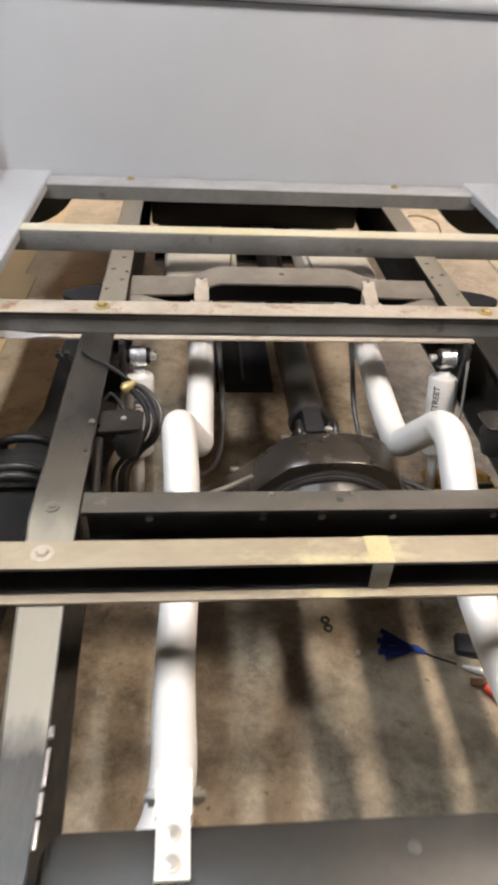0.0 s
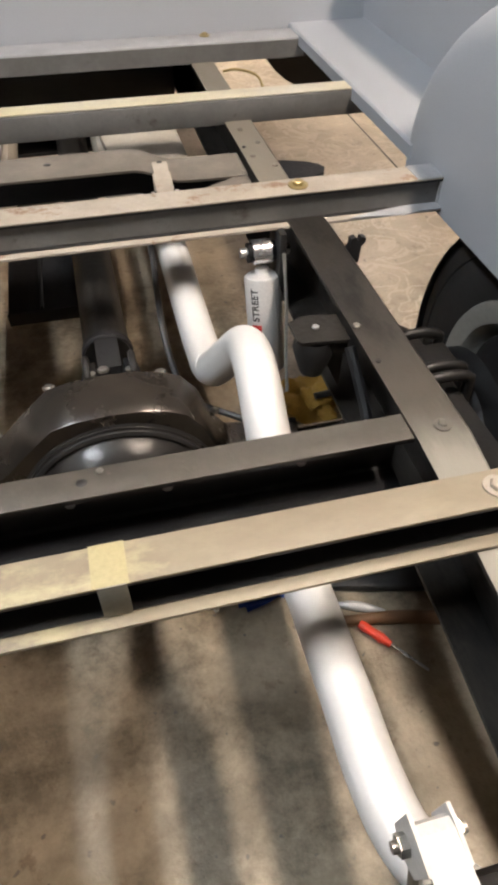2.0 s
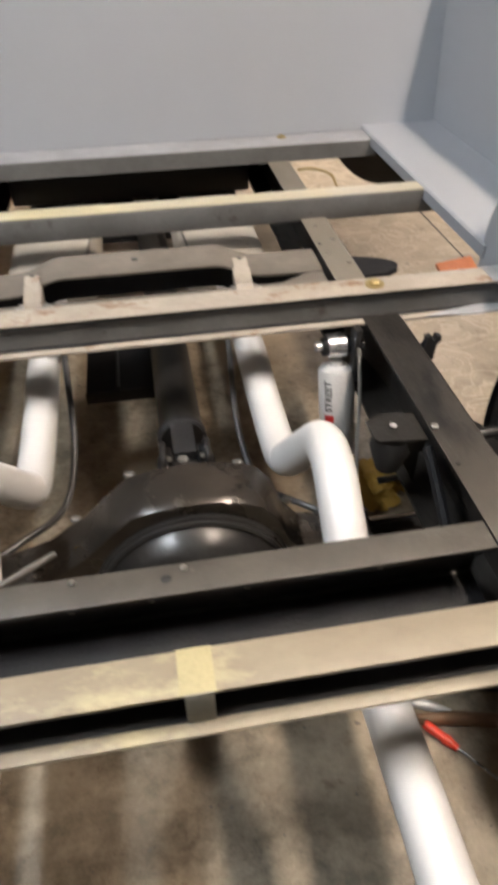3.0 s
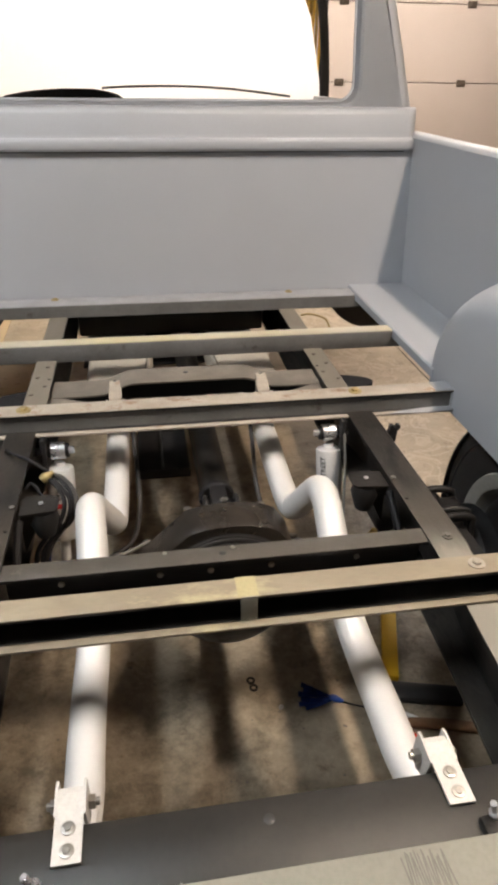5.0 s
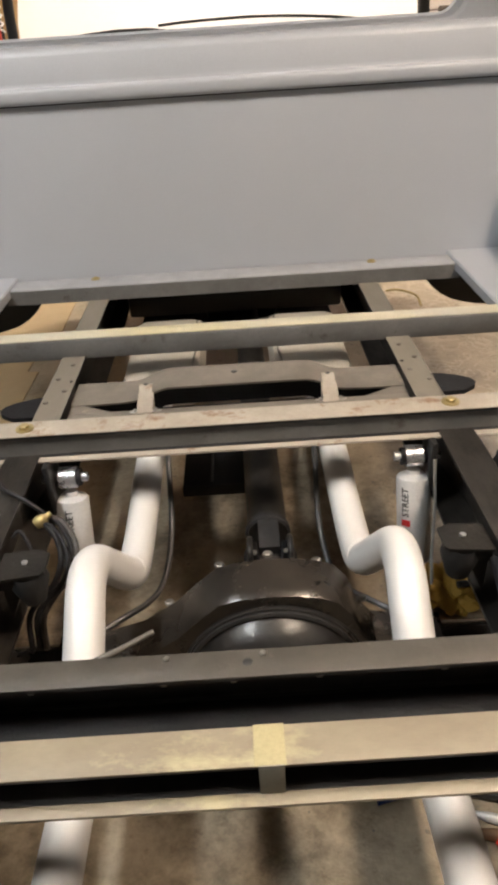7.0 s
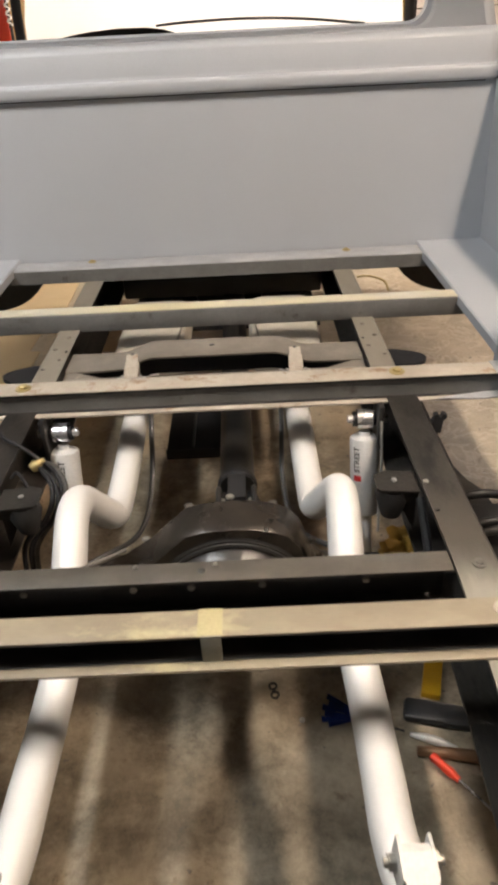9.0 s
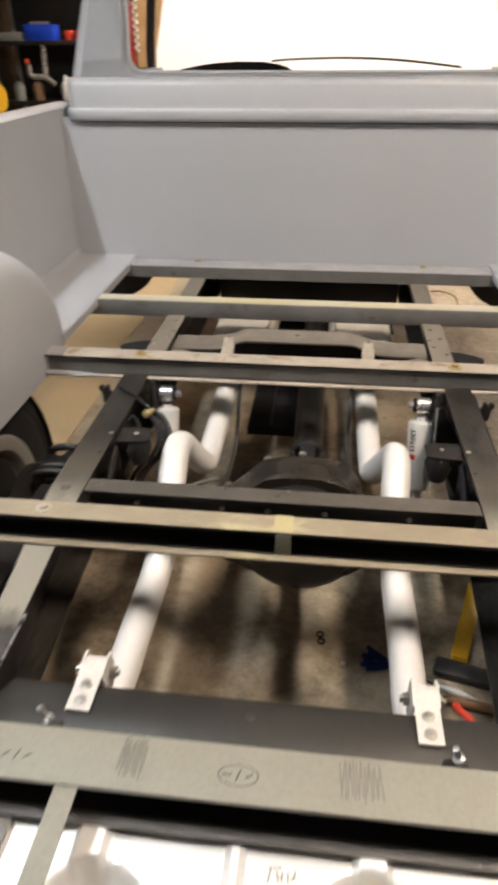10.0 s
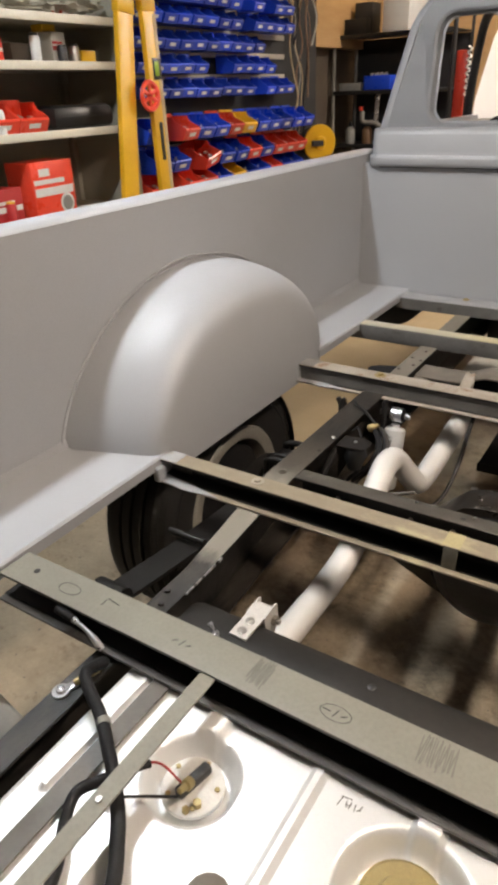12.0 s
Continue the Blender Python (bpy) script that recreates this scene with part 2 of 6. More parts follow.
WHITE = surface("white_card", (0.78, 0.77, 0.74), (0.66, 0.65, 0.62), rough=0.6, size=20, grain=200)
WOOD = surface("worn_wood", (0.22, 0.12, 0.06), (0.15, 0.08, 0.04), rough=0.55, size=14, grain=120, stretch=(1, 5, 5))
RAG = surface("yellow_rag", (0.46, 0.28, 0.05), (0.30, 0.17, 0.03), rough=0.85, size=25, grain=200, bump=0.3)
INK = surface("black_ink", (0.03, 0.03, 0.03), rough=0.6)
REDMARK = surface("red_mark", (0.5, 0.03, 0.03), rough=0.5)
PALE = surface("cream_vinyl", (0.50, 0.45, 0.37), rough=0.5, size=6)
ORANGE = surface("orange_plastic", (0.75, 0.20, 0.04), rough=0.45, size=20)


# ---- building blocks ----
def part(name, bm, material, parent=None, label="", smooth=True):
    """Links a bmesh, built in world metres, as one mesh object under its thing or part."""
    me = bpy.data.meshes.new(name)
    bmesh.ops.recalc_face_normals(bm, faces=bm.faces)
    bm.to_mesh(me)
    bm.free()
    if smooth:
        me.polygons.foreach_set("use_smooth", [True] * len(me.polygons))
        me.set_sharp_from_angle(angle=radians(38))
    me.materials.append(material)
    ob = new(name, me)
    if parent:
        ob.parent = parent
        if parent.type == "EMPTY":
            ob.matrix_parent_inverse = Matrix.Translation(-parent.location)
    if label:
        ob["label"] = label
    return ob


def thing(name, x, y, z, label, category, group=""):
    ob = new(name)
    ob.location = (x, y, z)
    ob.empty_display_size = 0.05
    return tagged(ob, label, category, group)


def box(bm, x0, x1, y0, y1, z0, z1, bevel=0.0, m=None):
    b2 = bmesh.new()
    bmesh.ops.create_cube(b2, size=1)
    bmesh.ops.scale(b2, vec=(abs(x1 - x0), abs(y1 - y0), abs(z1 - z0)), verts=b2.verts)
    if bevel:
        bmesh.ops.bevel(b2, geom=b2.edges[:], offset=bevel, segments=2, affect="EDGES", profile=0.5)
    bmesh.ops.translate(b2, vec=((x0 + x1) / 2, (y0 + y1) / 2, (z0 + z1) / 2), verts=b2.verts)
    if m:
        b2.transform(m)
    join(bm, b2)
    return bm


def join(bm, b2):
    tmp = bpy.data.meshes.new("tmp")
    b2.to_mesh(tmp)
    b2.free()
    bm.from_mesh(tmp)
    bpy.data.meshes.remove(tmp)


def prism(bm, outline, a, b, axis="x"):
    """Extrudes a closed 2D outline along an axis from a to b. x: (y, z); y: (x, z); z: (x, y)."""
    def at(p, s):
        return {"x": (s, p[0], p[1]), "y": (p[0], s, p[1]), "z": (p[0], p[1], s)}[axis]
    lo, hi = [bm.verts.new(at(p, a)) for p in outline], [bm.verts.new(at(p, b)) for p in outline]
    n = len(outline)
    for i in range(n):
        bm.faces.new((lo[i], lo[(i + 1) % n], hi[(i + 1) % n], hi[i]))
    bm.faces.new(lo)
    bm.faces.new(hi)
    return bm


def sheet(points, t):
    """The closed outline of a bent sheet of thickness t along an open 2D line."""
    left = []
    right = []
    for i, p in enumerate(points):
        a, b = Vector(points[max(0, i - 1)]), Vector(points[min(len(points) - 1, i + 1)])
        d = (b - a).normalized()
        nrm = Vector((-d.y, d.x)) * t / 2
        k = 1.0
        if 0 < i < len(points) - 1:
            d1 = (Vector(p) - a).normalized()
            k = 1 / max(0.5, Vector((-d1.y, d1.x)).dot(Vector((-d.y, d.x))))
        left.append(tuple(Vector(p) + nrm * k))
        right.append(tuple(Vector(p) - nrm * k))
    return left + right[::-1]


def curve_points(points, steps=8):
    """Catmull-Rom through points."""
    P = [Vector(p) for p in points]
    P = [P[0] * 2 - P[1]] + P + [P[-1] * 2 - P[-2]]
    out = []
    for i in range(1, len(P) - 2):
        a, b, c, d = P[i - 1:i + 3]
        for s in range(steps):
            u = s / steps
            out.append(0.5 * (2 * b + (c - a) * u + (2 * a - 5 * b + 4 * c - d) * u * u + (3 * b - a - 3 * c + d) * u ** 3))
    return out + [P[-2]]


def sweep(bm, points, radius, seg=16, steps=8, hollow=False):
    """A round tube along a smooth line; radius may be a function of 0..1."""
    pts = curve_points(points, steps) if steps else [Vector(p) for p in points]
    ref = Vector((0, 0, 1)) if abs((pts[1] - pts[0]).normalized().z) < 0.9 else Vector((1, 0, 0))
    rings = []
    for i, p in enumerate(pts):
        d = (pts[min(i + 1, len(pts) - 1)] - pts[max(i - 1, 0)]).normalized()
        u = ref - d * ref.dot(d)
        u = u.normalized() if u.length > 1e-4 else d.orthogonal().normalized()
        ref = u
        v = d.cross(u)
        r = radius(i / (len(pts) - 1)) if callable(radius) else radius
        rings.append([bm.verts.new(p + r * (math.cos(2 * math.pi * k / seg) * u + math.sin(2 * math.pi * k / seg) * v)) for k in range(seg)])
    for a, b in zip(rings, rings[1:]):
        for k in range(seg):
            bm.faces.new((a[k], a[(k + 1) % seg], b[(k + 1) % seg], b[k]))
    if not hollow:
        bm.faces.new(rings[0])
        bm.faces.new(rings[-1])
    return bm


def lathe(bm, profile, m, seg=32):
    """Turns (radius, height) about the z axis of m."""
    rings = []
    for r, h in profile:
        if r < 1e-5:
            rings.append([bm.verts.new(m @ Vector((0, 0, h)))])
        else:
            rings.append([bm.verts.new(m @ Vector((r * math.cos(2 * math.pi * k / seg), r * math.sin(2 * math.pi * k / seg), h))) for k in range(seg)])
    for a, b in zip(rings, rings[1:]):
        for k in range(seg):
            q = [a[k % len(a)], a[(k + 1) % len(a)], b[(k + 1) % len(b)], b[k % len(b)]]
            q = list(dict.fromkeys(q))
            if len(q) > 2:
                bm.faces.new(q)
    return bm


def along(a, b):
    """A pose at a whose z axis points to b."""
    d = Vector(b) - Vector(a)
    return Matrix.Translation(a) @ d.to_track_quat("Z", "Y").to_matrix().to_4x4()


def hex_bolt(x, y, z, parent, size=0.011, material=None, washer=True, up=(0, 0, 1), name="bolt"):
    """A hex head on a washer."""
    bm = bmesh.new()
    m = along((x, y, z), Vector((x, y, z)) + Vector(up))
    if washer:
        lathe(bm, [(0, 0.0), (size * 1.75, 0.0), (size * 1.75, 0.002), (size * 0.9, 0.0025)], m, 18)
    lathe(bm, [(size, 0.002), (size, size * 0.75), (size * 0.8, size * 0.9), (0, size * 0.9)], m, 6)
    return part(name, bm, material or ZINC, parent)


# ---- room ----
def setting(name, bm, material, label):
    return tagged(part(name, bm, material, None, label, smooth=False), kind="structure", category=name.split("_")[0])


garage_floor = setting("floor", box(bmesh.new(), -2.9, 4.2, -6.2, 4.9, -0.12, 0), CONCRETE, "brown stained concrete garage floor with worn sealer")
part("control_joint", box(bmesh.new(), 1.345, 1.352, -6.0, 4.7, 0.0002, 0.0012), FRAME, garage_floor, "dark saw-cut joint in the concrete", smooth=False)
setting("ceiling", box(bmesh.new(), -2.9, 4.2, -6.2, 4.9, 3.15, 3.25), CEIL, "plain brown board garage ceiling")
setting("wall_left", box(bmesh.new(), -2.9, -2.72, -6.2, 4.9, 0, 3.15), WALL, "unseen dark brown garage wall, kept dark to limit bounced light behind storage")
# right and rear walls are out of view, dark to keep bounced light low
setting("wall_right", box(bmesh.new(), 4.05, 4.2, -6.2, 4.75, 0, 3.15), WALL, "unseen dark brown garage wall, kept dark to limit bounced light")
setting("wall_rear", box(bmesh.new(), -2.72, 4.05, -6.2, -6.05, 0, 3.15), WALL, "unseen dark brown garage wall, kept dark to limit bounced light")
setting("wall_front", box(bmesh.new(), -2.72, 4.05, 4.76, 4.9, 0, 3.15), WALL, "unseen dark brown garage wall, kept dark to limit bounced light behind the truck")

# compact lamps with short tubes hang each side of the bed, the near side warm, the far side cooler; a row lights the bay in front
LZ = 2.86


def tube_light(fx, fy, length, tint, power, across=False):
    lamp = thing("ceiling_light", fx, fy, 3.15, "white hanging ceiling light with short lit tubes", "ceiling light", "ceiling lights")
    turn = Matrix.Translation((fx, fy, LZ)) @ Matrix.Rotation(radians(90 if across else 0), 4, "Z")
    mat_t = glow("lit_tube", tint, power)
    h2 = length / 2
    bm = prism(bmesh.new(), [(-0.07, 0.09), (-0.12, 0.02), (-0.03, 0.035), (0.03, 0.035), (0.12, 0.02), (0.07, 0.09)], -h2 - 0.05, h2 + 0.05, "y")
    bm.transform(turn)
    part("housing", bm, WHITE, lamp)
    for s in (-0.028, 0.028):
        part("tube", sweep(bmesh.new(), [turn @ Vector((s, -h2, 0)), turn @ Vector((s, h2, 0))], 0.018, 10, 0), mat_t, lamp, "lit fluorescent tube")
    for y in (-h2 * 0.7, h2 * 0.7):
        part("chain", sweep(bmesh.new(), [turn @ Vector((0, y, 0.08)), turn @ Vector((0, y, 0.287))], 0.004, 6, 0), ZINC, lamp)


tube_light(-1.18, -1.60, 0.80, (0.84, 0.93, 1.0), TUBE * 0.82)
tube_light(1.06, -1.60, 0.80, (1.0, 0.86, 0.72), TUBE * 1.02)
tube_light(0.0, 2.75, 1.2, (1.0, 0.94, 0.86), FRONT, across=True)
tube_light(2.6, 3.2, 1.2, (1.0, 0.92, 0.84), FRONT * 0.5, across=True)

# ---- truck ----
Z = 0.715            # top of the bed sills
truck = thing("pickup_truck", 0, -0.9, 0, "stripped grey-primed pickup truck with its bed floor removed", "pickup truck")

# frame rails: C channels, open inwards, wider over the axle, lower and narrower at the tail
RAIL_LINE = [(2.2, 0.672, 0.364, 0.424), (-0.80, 0.672, 0.364, 0.424), (-0.93, 0.672, 0.374, 0.442), (-1.44, 0.672, 0.376, 0.444),
             (-1.58, 0.664, 0.374, 0.432), (-1.80, 0.657, 0.364, 0.410), (-2.75, 0.655, 0.358, 0.408)]
for s in (-1, 1):
    bm = bmesh.new()
    rows = []
    for y, z, xi, xo in RAIL_LINE:
        rows.append([bm.verts.new((s * x, y, z + dz)) for x, dz in ((xi, 0.0), (xo - 0.004, 0.0), (xo, -0.004), (xo, -0.152), (xo - 0.004, -0.156), (xi, -0.156),
                                                                    (xi, -0.150), (xo - 0.006, -0.150), (xo - 0.006, -0.006), (xi, -0.006))])
    for r0, r1 in zip(rows, rows[1:]):
        for k in range(10):
            bm.faces.new((r0[k], r0[(k + 1) % 10], r1[(k + 1) % 10], r1[k]))
    bm.faces.new(rows[0])
    bm.faces.new(rows[-1])
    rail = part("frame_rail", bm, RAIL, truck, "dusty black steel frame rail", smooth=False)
    for by, bx, bz in ((-1.425, 0.413, 0.672), (-1.872, 0.394, 0.6568), (-1.905, 0.382, 0.6566)):
        hex_bolt(s * bx, by, bz, rail, 0.006, CROSS_TOP if by > -1.5 else FRAME, washer=by > -1.5)
    for k, (by, bx) in enumerate(((-1.223, 0.382), (-1.30, 0.383), (-0.62, 0.372))):
        hex_bolt(s * bx, by, 0.672, rail, 0.0055 if k == 0 else 0.004, ZINC if k == 0 else FRAME, washer=False)
    # small tab on the outer side
    tab = bmesh.new()
    prism(tab, [(s * 0.443, 0.640), (s * 0.466, 0.640), (s * 0.468, 0.668), (s * 0.474, 0.674), (s * 0.474, 0.682), (s * 0.466, 0.684), (s * 0.463, 0.676), (s * 0.459, 0.676), (s * 0.457, 0.684), (s * 0.449, 0.682), (s * 0.449, 0.672), (s * 0.443, 0.660)], -1.018, -1.006, "y")
    part("tab", tab, BLACK, rail)


def channel(yb, yf, x0, x1, top, bottom, t=0.0035):
    """C section open towards the rear."""
    bm = bmesh.new()
    r = 0.006
    line = [(yf, top - t / 2), (yb - r, top - t / 2), (yb - 0.3 * r, top - t / 2 - 0.3 * r), (yb, top - r), (yb, bottom + r), (yb - 0.3 * r, bottom + t / 2 + 0.3 * r), (yb - r, bottom + t / 2), (yf, bottom + t / 2)]
    return prism(bm, sheet(line, t), x0, x1, "x")


def closed_sill(yb, yf, x0, x1, top, bottom):
    bm = bmesh.new()
    box(bm, x0, x1, yf, yb, bottom, top, 0.005)
    return bm


# bed sills from the cab to the tail
sill = part("bed_sill", closed_sill(-0.012, -0.094, -0.66, 0.66, Z, 0.668), PRIMER_EDGE, truck, "grey-primed steel bed sill")
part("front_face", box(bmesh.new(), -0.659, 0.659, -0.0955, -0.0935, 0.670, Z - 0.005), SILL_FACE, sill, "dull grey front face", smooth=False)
for x in (-0.405, 0.412):
    hex_bolt(x, -0.036, Z, sill, 0.0075, GOLD)
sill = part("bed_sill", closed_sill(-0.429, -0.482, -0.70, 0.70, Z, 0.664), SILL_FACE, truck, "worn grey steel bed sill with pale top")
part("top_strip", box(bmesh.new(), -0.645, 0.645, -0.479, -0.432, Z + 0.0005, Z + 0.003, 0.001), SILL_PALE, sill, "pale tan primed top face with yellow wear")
for yb, yf, mat_top, label in ((-0.867, -0.919, SILL_RUST, "worn brownish steel bed sill with rusty top"), (-1.535, -1.578, SILL_TAN, "tan-primed steel bed sill, open channel"), (-1.967, -2.033, SILL_GREY, "olive-grey steel bed sill with pencil marks")):
    w = 0.647 if yb > -1.9 else 0.635
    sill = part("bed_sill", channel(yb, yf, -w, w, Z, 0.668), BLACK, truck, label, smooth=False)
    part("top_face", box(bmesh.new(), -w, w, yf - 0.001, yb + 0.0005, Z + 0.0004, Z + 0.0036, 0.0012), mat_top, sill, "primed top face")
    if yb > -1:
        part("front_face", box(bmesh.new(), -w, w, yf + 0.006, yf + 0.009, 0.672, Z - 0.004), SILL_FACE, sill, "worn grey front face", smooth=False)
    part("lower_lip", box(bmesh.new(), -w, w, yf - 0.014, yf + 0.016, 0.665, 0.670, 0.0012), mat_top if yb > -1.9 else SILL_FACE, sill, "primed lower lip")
    if yb > -1.9:
        for s in (-1, 1):
            hex_bolt(s * 0.397, (yb + yf) / 2, Z + 0.0036, sill, 0.0095 if yb > -1 else 0.008, GOLD if yb > -1 else SILL_RUST)
            # overspray and ragged primer at the wheel housings
            part("primed_web", box(bmesh.new(), s * 0.585, s * 0.6465, yb - 0.0065, yb - 0.0045, 0.672, Z - 0.004, 0.0006), SILL_FACE, sill, "grey overspray on the web", smooth=False)
            part("end_cap", box(bmesh.new(), s * 0.6435, s * 0.6468, yf + 0.001, yb - 0.007, 0.6725, Z - 0.0045, 0.0008), PRIMER_EDGE, sill, "grey-primed closed end", smooth=False)
            lip = [(s * 0.6465, yf + 0.015), (s * 0.6465, yf - 0.017), (s * 0.60, yf - 0.018), (s * 0.575, yf - 0.023), (s * 0.545, yf - 0.021), (s * 0.515, yf - 0.0165), (s * 0.48, yf - 0.0145), (s * 0.52, yf - 0.004), (s * 0.57, yf + 0.004)]
            part("primed_lip", prism(bmesh.new(), lip, 0.6702, 0.6722, "z"), PRIMER_EDGE, sill, "ragged grey-primed lip", smooth=False)
            part("end_plate", box(bmesh.new(), s * 0.60, s * 0.6465, yf - 0.001, yb + 0.001, Z + 0.0036, Z + 0.0046, 0.0004), PRIMER_EDGE, sill, "grey-primed end plate")
    else:
        for s in (-1, 1):
            part("bolt_hole", lathe(bmesh.new(), [(0, 0.0005), (0.0055, 0.0005), (0.006, 0.0)], Matrix.Translation((s * 0.578, -1.998, Z + 0.0037)), 14), BLACK, sill)
        # pencilled marks, not legible
        for mx, my, w2, h2, a in ((-0.404, -1.990, 0.030, 0.002, -8), (-0.418, -1.999, 0.002, 0.016, 0), (-0.265, -2.006, 0.010, 0.0018, 35), (-0.252, -2.005, 0.0018, 0.014, -18), (-0.240, -2.006, 0.010, 0.0018, 30),
                                  (-0.012, -2.003, 0.013, 0.0018, 0), (0.001, -2.003, 0.0018, 0.015, -18), (0.013, -2.003, 0.010, 0.0018, 30)):
            part("pencil_mark", box(bmesh.new(), -w2 * 0.45, w2 * 0.45, -h2 * 0.46, h2 * 0.46, 0, 0.0004, 0, pose(mx, my, Z + 0.0037, 0, 0, a)), INK, sill, smooth=False)
        for cx in (0.001, -0.492):
            ring = Matrix.Translation((cx, -2.003, Z + 0.0037)) @ Matrix.Diagonal((1.0, 0.55, 1, 1))
            part("pencil_ring", lathe(bmesh.new(), [(0.0215, 0), (0.0215, 0.0004), (0.0227, 0.0004), (0.0227, 0)], ring, 32), INK, sill, smooth=False)
        # scuffed hatching
        rh = random.Random(9)
        for cx, wide in ((0.135, 0.044), (-0.12, 0.028)):
            patch = bmesh.new()
            for k in range(16):
                box(patch, -0.0009, 0.0009, -rh.uniform(0.016, 0.027), rh.uniform(0.016, 0.027), 0, 0.0004, 0, pose(cx + wide * (k / 15 - 0.5), -1.994 + rh.uniform(-0.002, 0.002), Z + 0.0037, 0, 0, rh.uniform(-5, 5)))
            tagged(part("sanded_patch", patch, SILL_SCUFF, sill, "scuffed grey hatching", smooth=False), kind="stuff")
    if mat_top is SILL_TAN:
        part("tape", box(bmesh.new(), 0.004, 0.036, -1.5795, -1.534, Z + 0.0036, Z + 0.0046, 0.0004), YELLOW_TAPE, sill, "strip of yellow masking tape")
        # hanging end of the yellow tape, its shade painted in by a darker olive-grey
        part("tape", box(bmesh.new(), 0.008, 0.034, -1.5805, -1.5790, 0.672, Z + 0.0046, 0.0004), SILL_GREY, sill, "strip of yellow masking tape")

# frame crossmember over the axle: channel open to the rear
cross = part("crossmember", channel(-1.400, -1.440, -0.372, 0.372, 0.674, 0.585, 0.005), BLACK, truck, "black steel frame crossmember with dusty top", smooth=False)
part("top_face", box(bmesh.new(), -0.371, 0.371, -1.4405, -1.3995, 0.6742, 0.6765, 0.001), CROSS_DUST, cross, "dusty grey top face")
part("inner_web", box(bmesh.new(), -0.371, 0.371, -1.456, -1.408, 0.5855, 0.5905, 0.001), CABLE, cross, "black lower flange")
for x in (-0.28, -0.11, -0.02, 0.09, 0.25):
    hex_bolt(x, -1.404, 0.63, cross, 0.006, ZINC, washer=False, up=(0, -1, 0))
part("bolt_hole", lathe(bmesh.new(), [(0, 0.0005), (0.005, 0.0005), (0.006, 0)], Matrix.Translation((0.0, -1.419, 0.6766)), 12), BLACK, cross)
for x in (-0.10, 0.02):
    hex_bolt(x, -1.408, 0.676, cross, 0.0042, ZINC, washer=False)

# rear crossmember: rounded square tube
bm = bmesh.new()
box(bm, -0.362, 0.362, -1.945, -1.832, 0.53, 0.637, 0.022)
rear_tube = part("rear_crossmember", bm, TUBE_PAINT, truck, "black square-tube rear crossmember with rounded edges")
part("bolt_hole", lathe(bmesh.new(), [(0, 0.0006), (0.006, 0.0006), (0.007, 0)], Matrix.Translation((-0.001, -1.869, 0.637)), 14), BLACK, rear_tube)

# forward crossmember: channel with a raised middle


def rise(x):
    u = max(0.0, min(1.0, (0.235 - abs(x)) / 0.09))
    return 0.027 * u * u * (3 - 2 * u)


def arched(y0, y1, z, t, half):
    """A flange that follows the raised middle."""
    bm = bmesh.new()
    rows = []
    for i in range(41):
        x = -half + 2 * half * i / 40
        rows.append([bm.verts.new((x, y, z + rise(x) + dz)) for y, dz in ((y0, 0), (y1, 0), (y1, -t), (y0, -t))])
    for a, b in zip(rows, rows[1:]):
        for k in range(4):
            bm.faces.new((a[k], a[(k + 1) % 4], b[(k + 1) % 4], b[k]))
    bm.faces.new(rows[0])
    bm.faces.new(rows[-1])
    return bm


def rear_edge(x):
    u = max(0.0, min(1.0, (0.345 - abs(x)) / 0.20))
    return -0.698 + 0.008 * u * u * (3 - 2 * u)


bm = bmesh.new()
rows = []
for i in range(49):
    x = -0.362 + 0.724 * i / 48
    e = rear_edge(x)
    rows.append([bm.verts.new((x, y, 0.657 + rise(x) * k + dz)) for y, k, dz in ((-0.602, 1, 0), (e + 0.012, 1, 0), (e, 1, -0.003), (e + 0.001, 1, -0.008), (e + 0.004, 1, -0.008), (e + 0.008, 1, -0.007), (-0.602, 1, -0.007))])
for a, b in zip(rows, rows[1:]):
    for k in range(7):
        bm.faces.new((a[k], a[(k + 1) % 7], b[(k + 1) % 7], b[k]))
bm.faces.new(rows[0])
bm.faces.new(rows[-1])
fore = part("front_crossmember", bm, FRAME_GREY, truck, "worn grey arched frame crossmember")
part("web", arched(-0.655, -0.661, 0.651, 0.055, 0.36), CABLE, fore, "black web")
# added black sheet in place of the soft shadow below the arch
part("floor_web", box(bmesh.new(), -0.36, 0.36, -0.775, -0.641, 0.600, 0.606), CABLE, fore, "black sheet standing in for shade under the crossmember", smooth=False)
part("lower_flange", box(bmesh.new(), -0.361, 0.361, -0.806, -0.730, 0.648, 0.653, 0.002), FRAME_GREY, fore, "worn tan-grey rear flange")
for s in (-1, 1):
    part("end_gusset", prism(bmesh.new(), [(s * 0.361, -0.69), (s * 0.345, -0.692), (s * 0.27, -0.731), (s * 0.361, -0.735)], 0.647, 0.6525, "z"), FRAME_GREY, fore, smooth=False)
    for k, (rx, ry) in enumerate(((0.385, -0.53), (0.405, -0.60), (0.38, -0.66), (0.41, -0.71))):
        part("rivet", lathe(bmesh.new(), [(0.006, 0), (0.005, 0.003), (0, 0.0045)], Matrix.Translation((s * rx, ry, 0.672)), 10), FRAME_GREY, fore)
part("bolt_hole", lathe(bmesh.new(), [(0, 0.0006), (0.006, 0.0006), (0.007, 0)], Matrix.Translation((-0.005, -0.640, 0.6572 + rise(0))), 12), BLACK, fore)
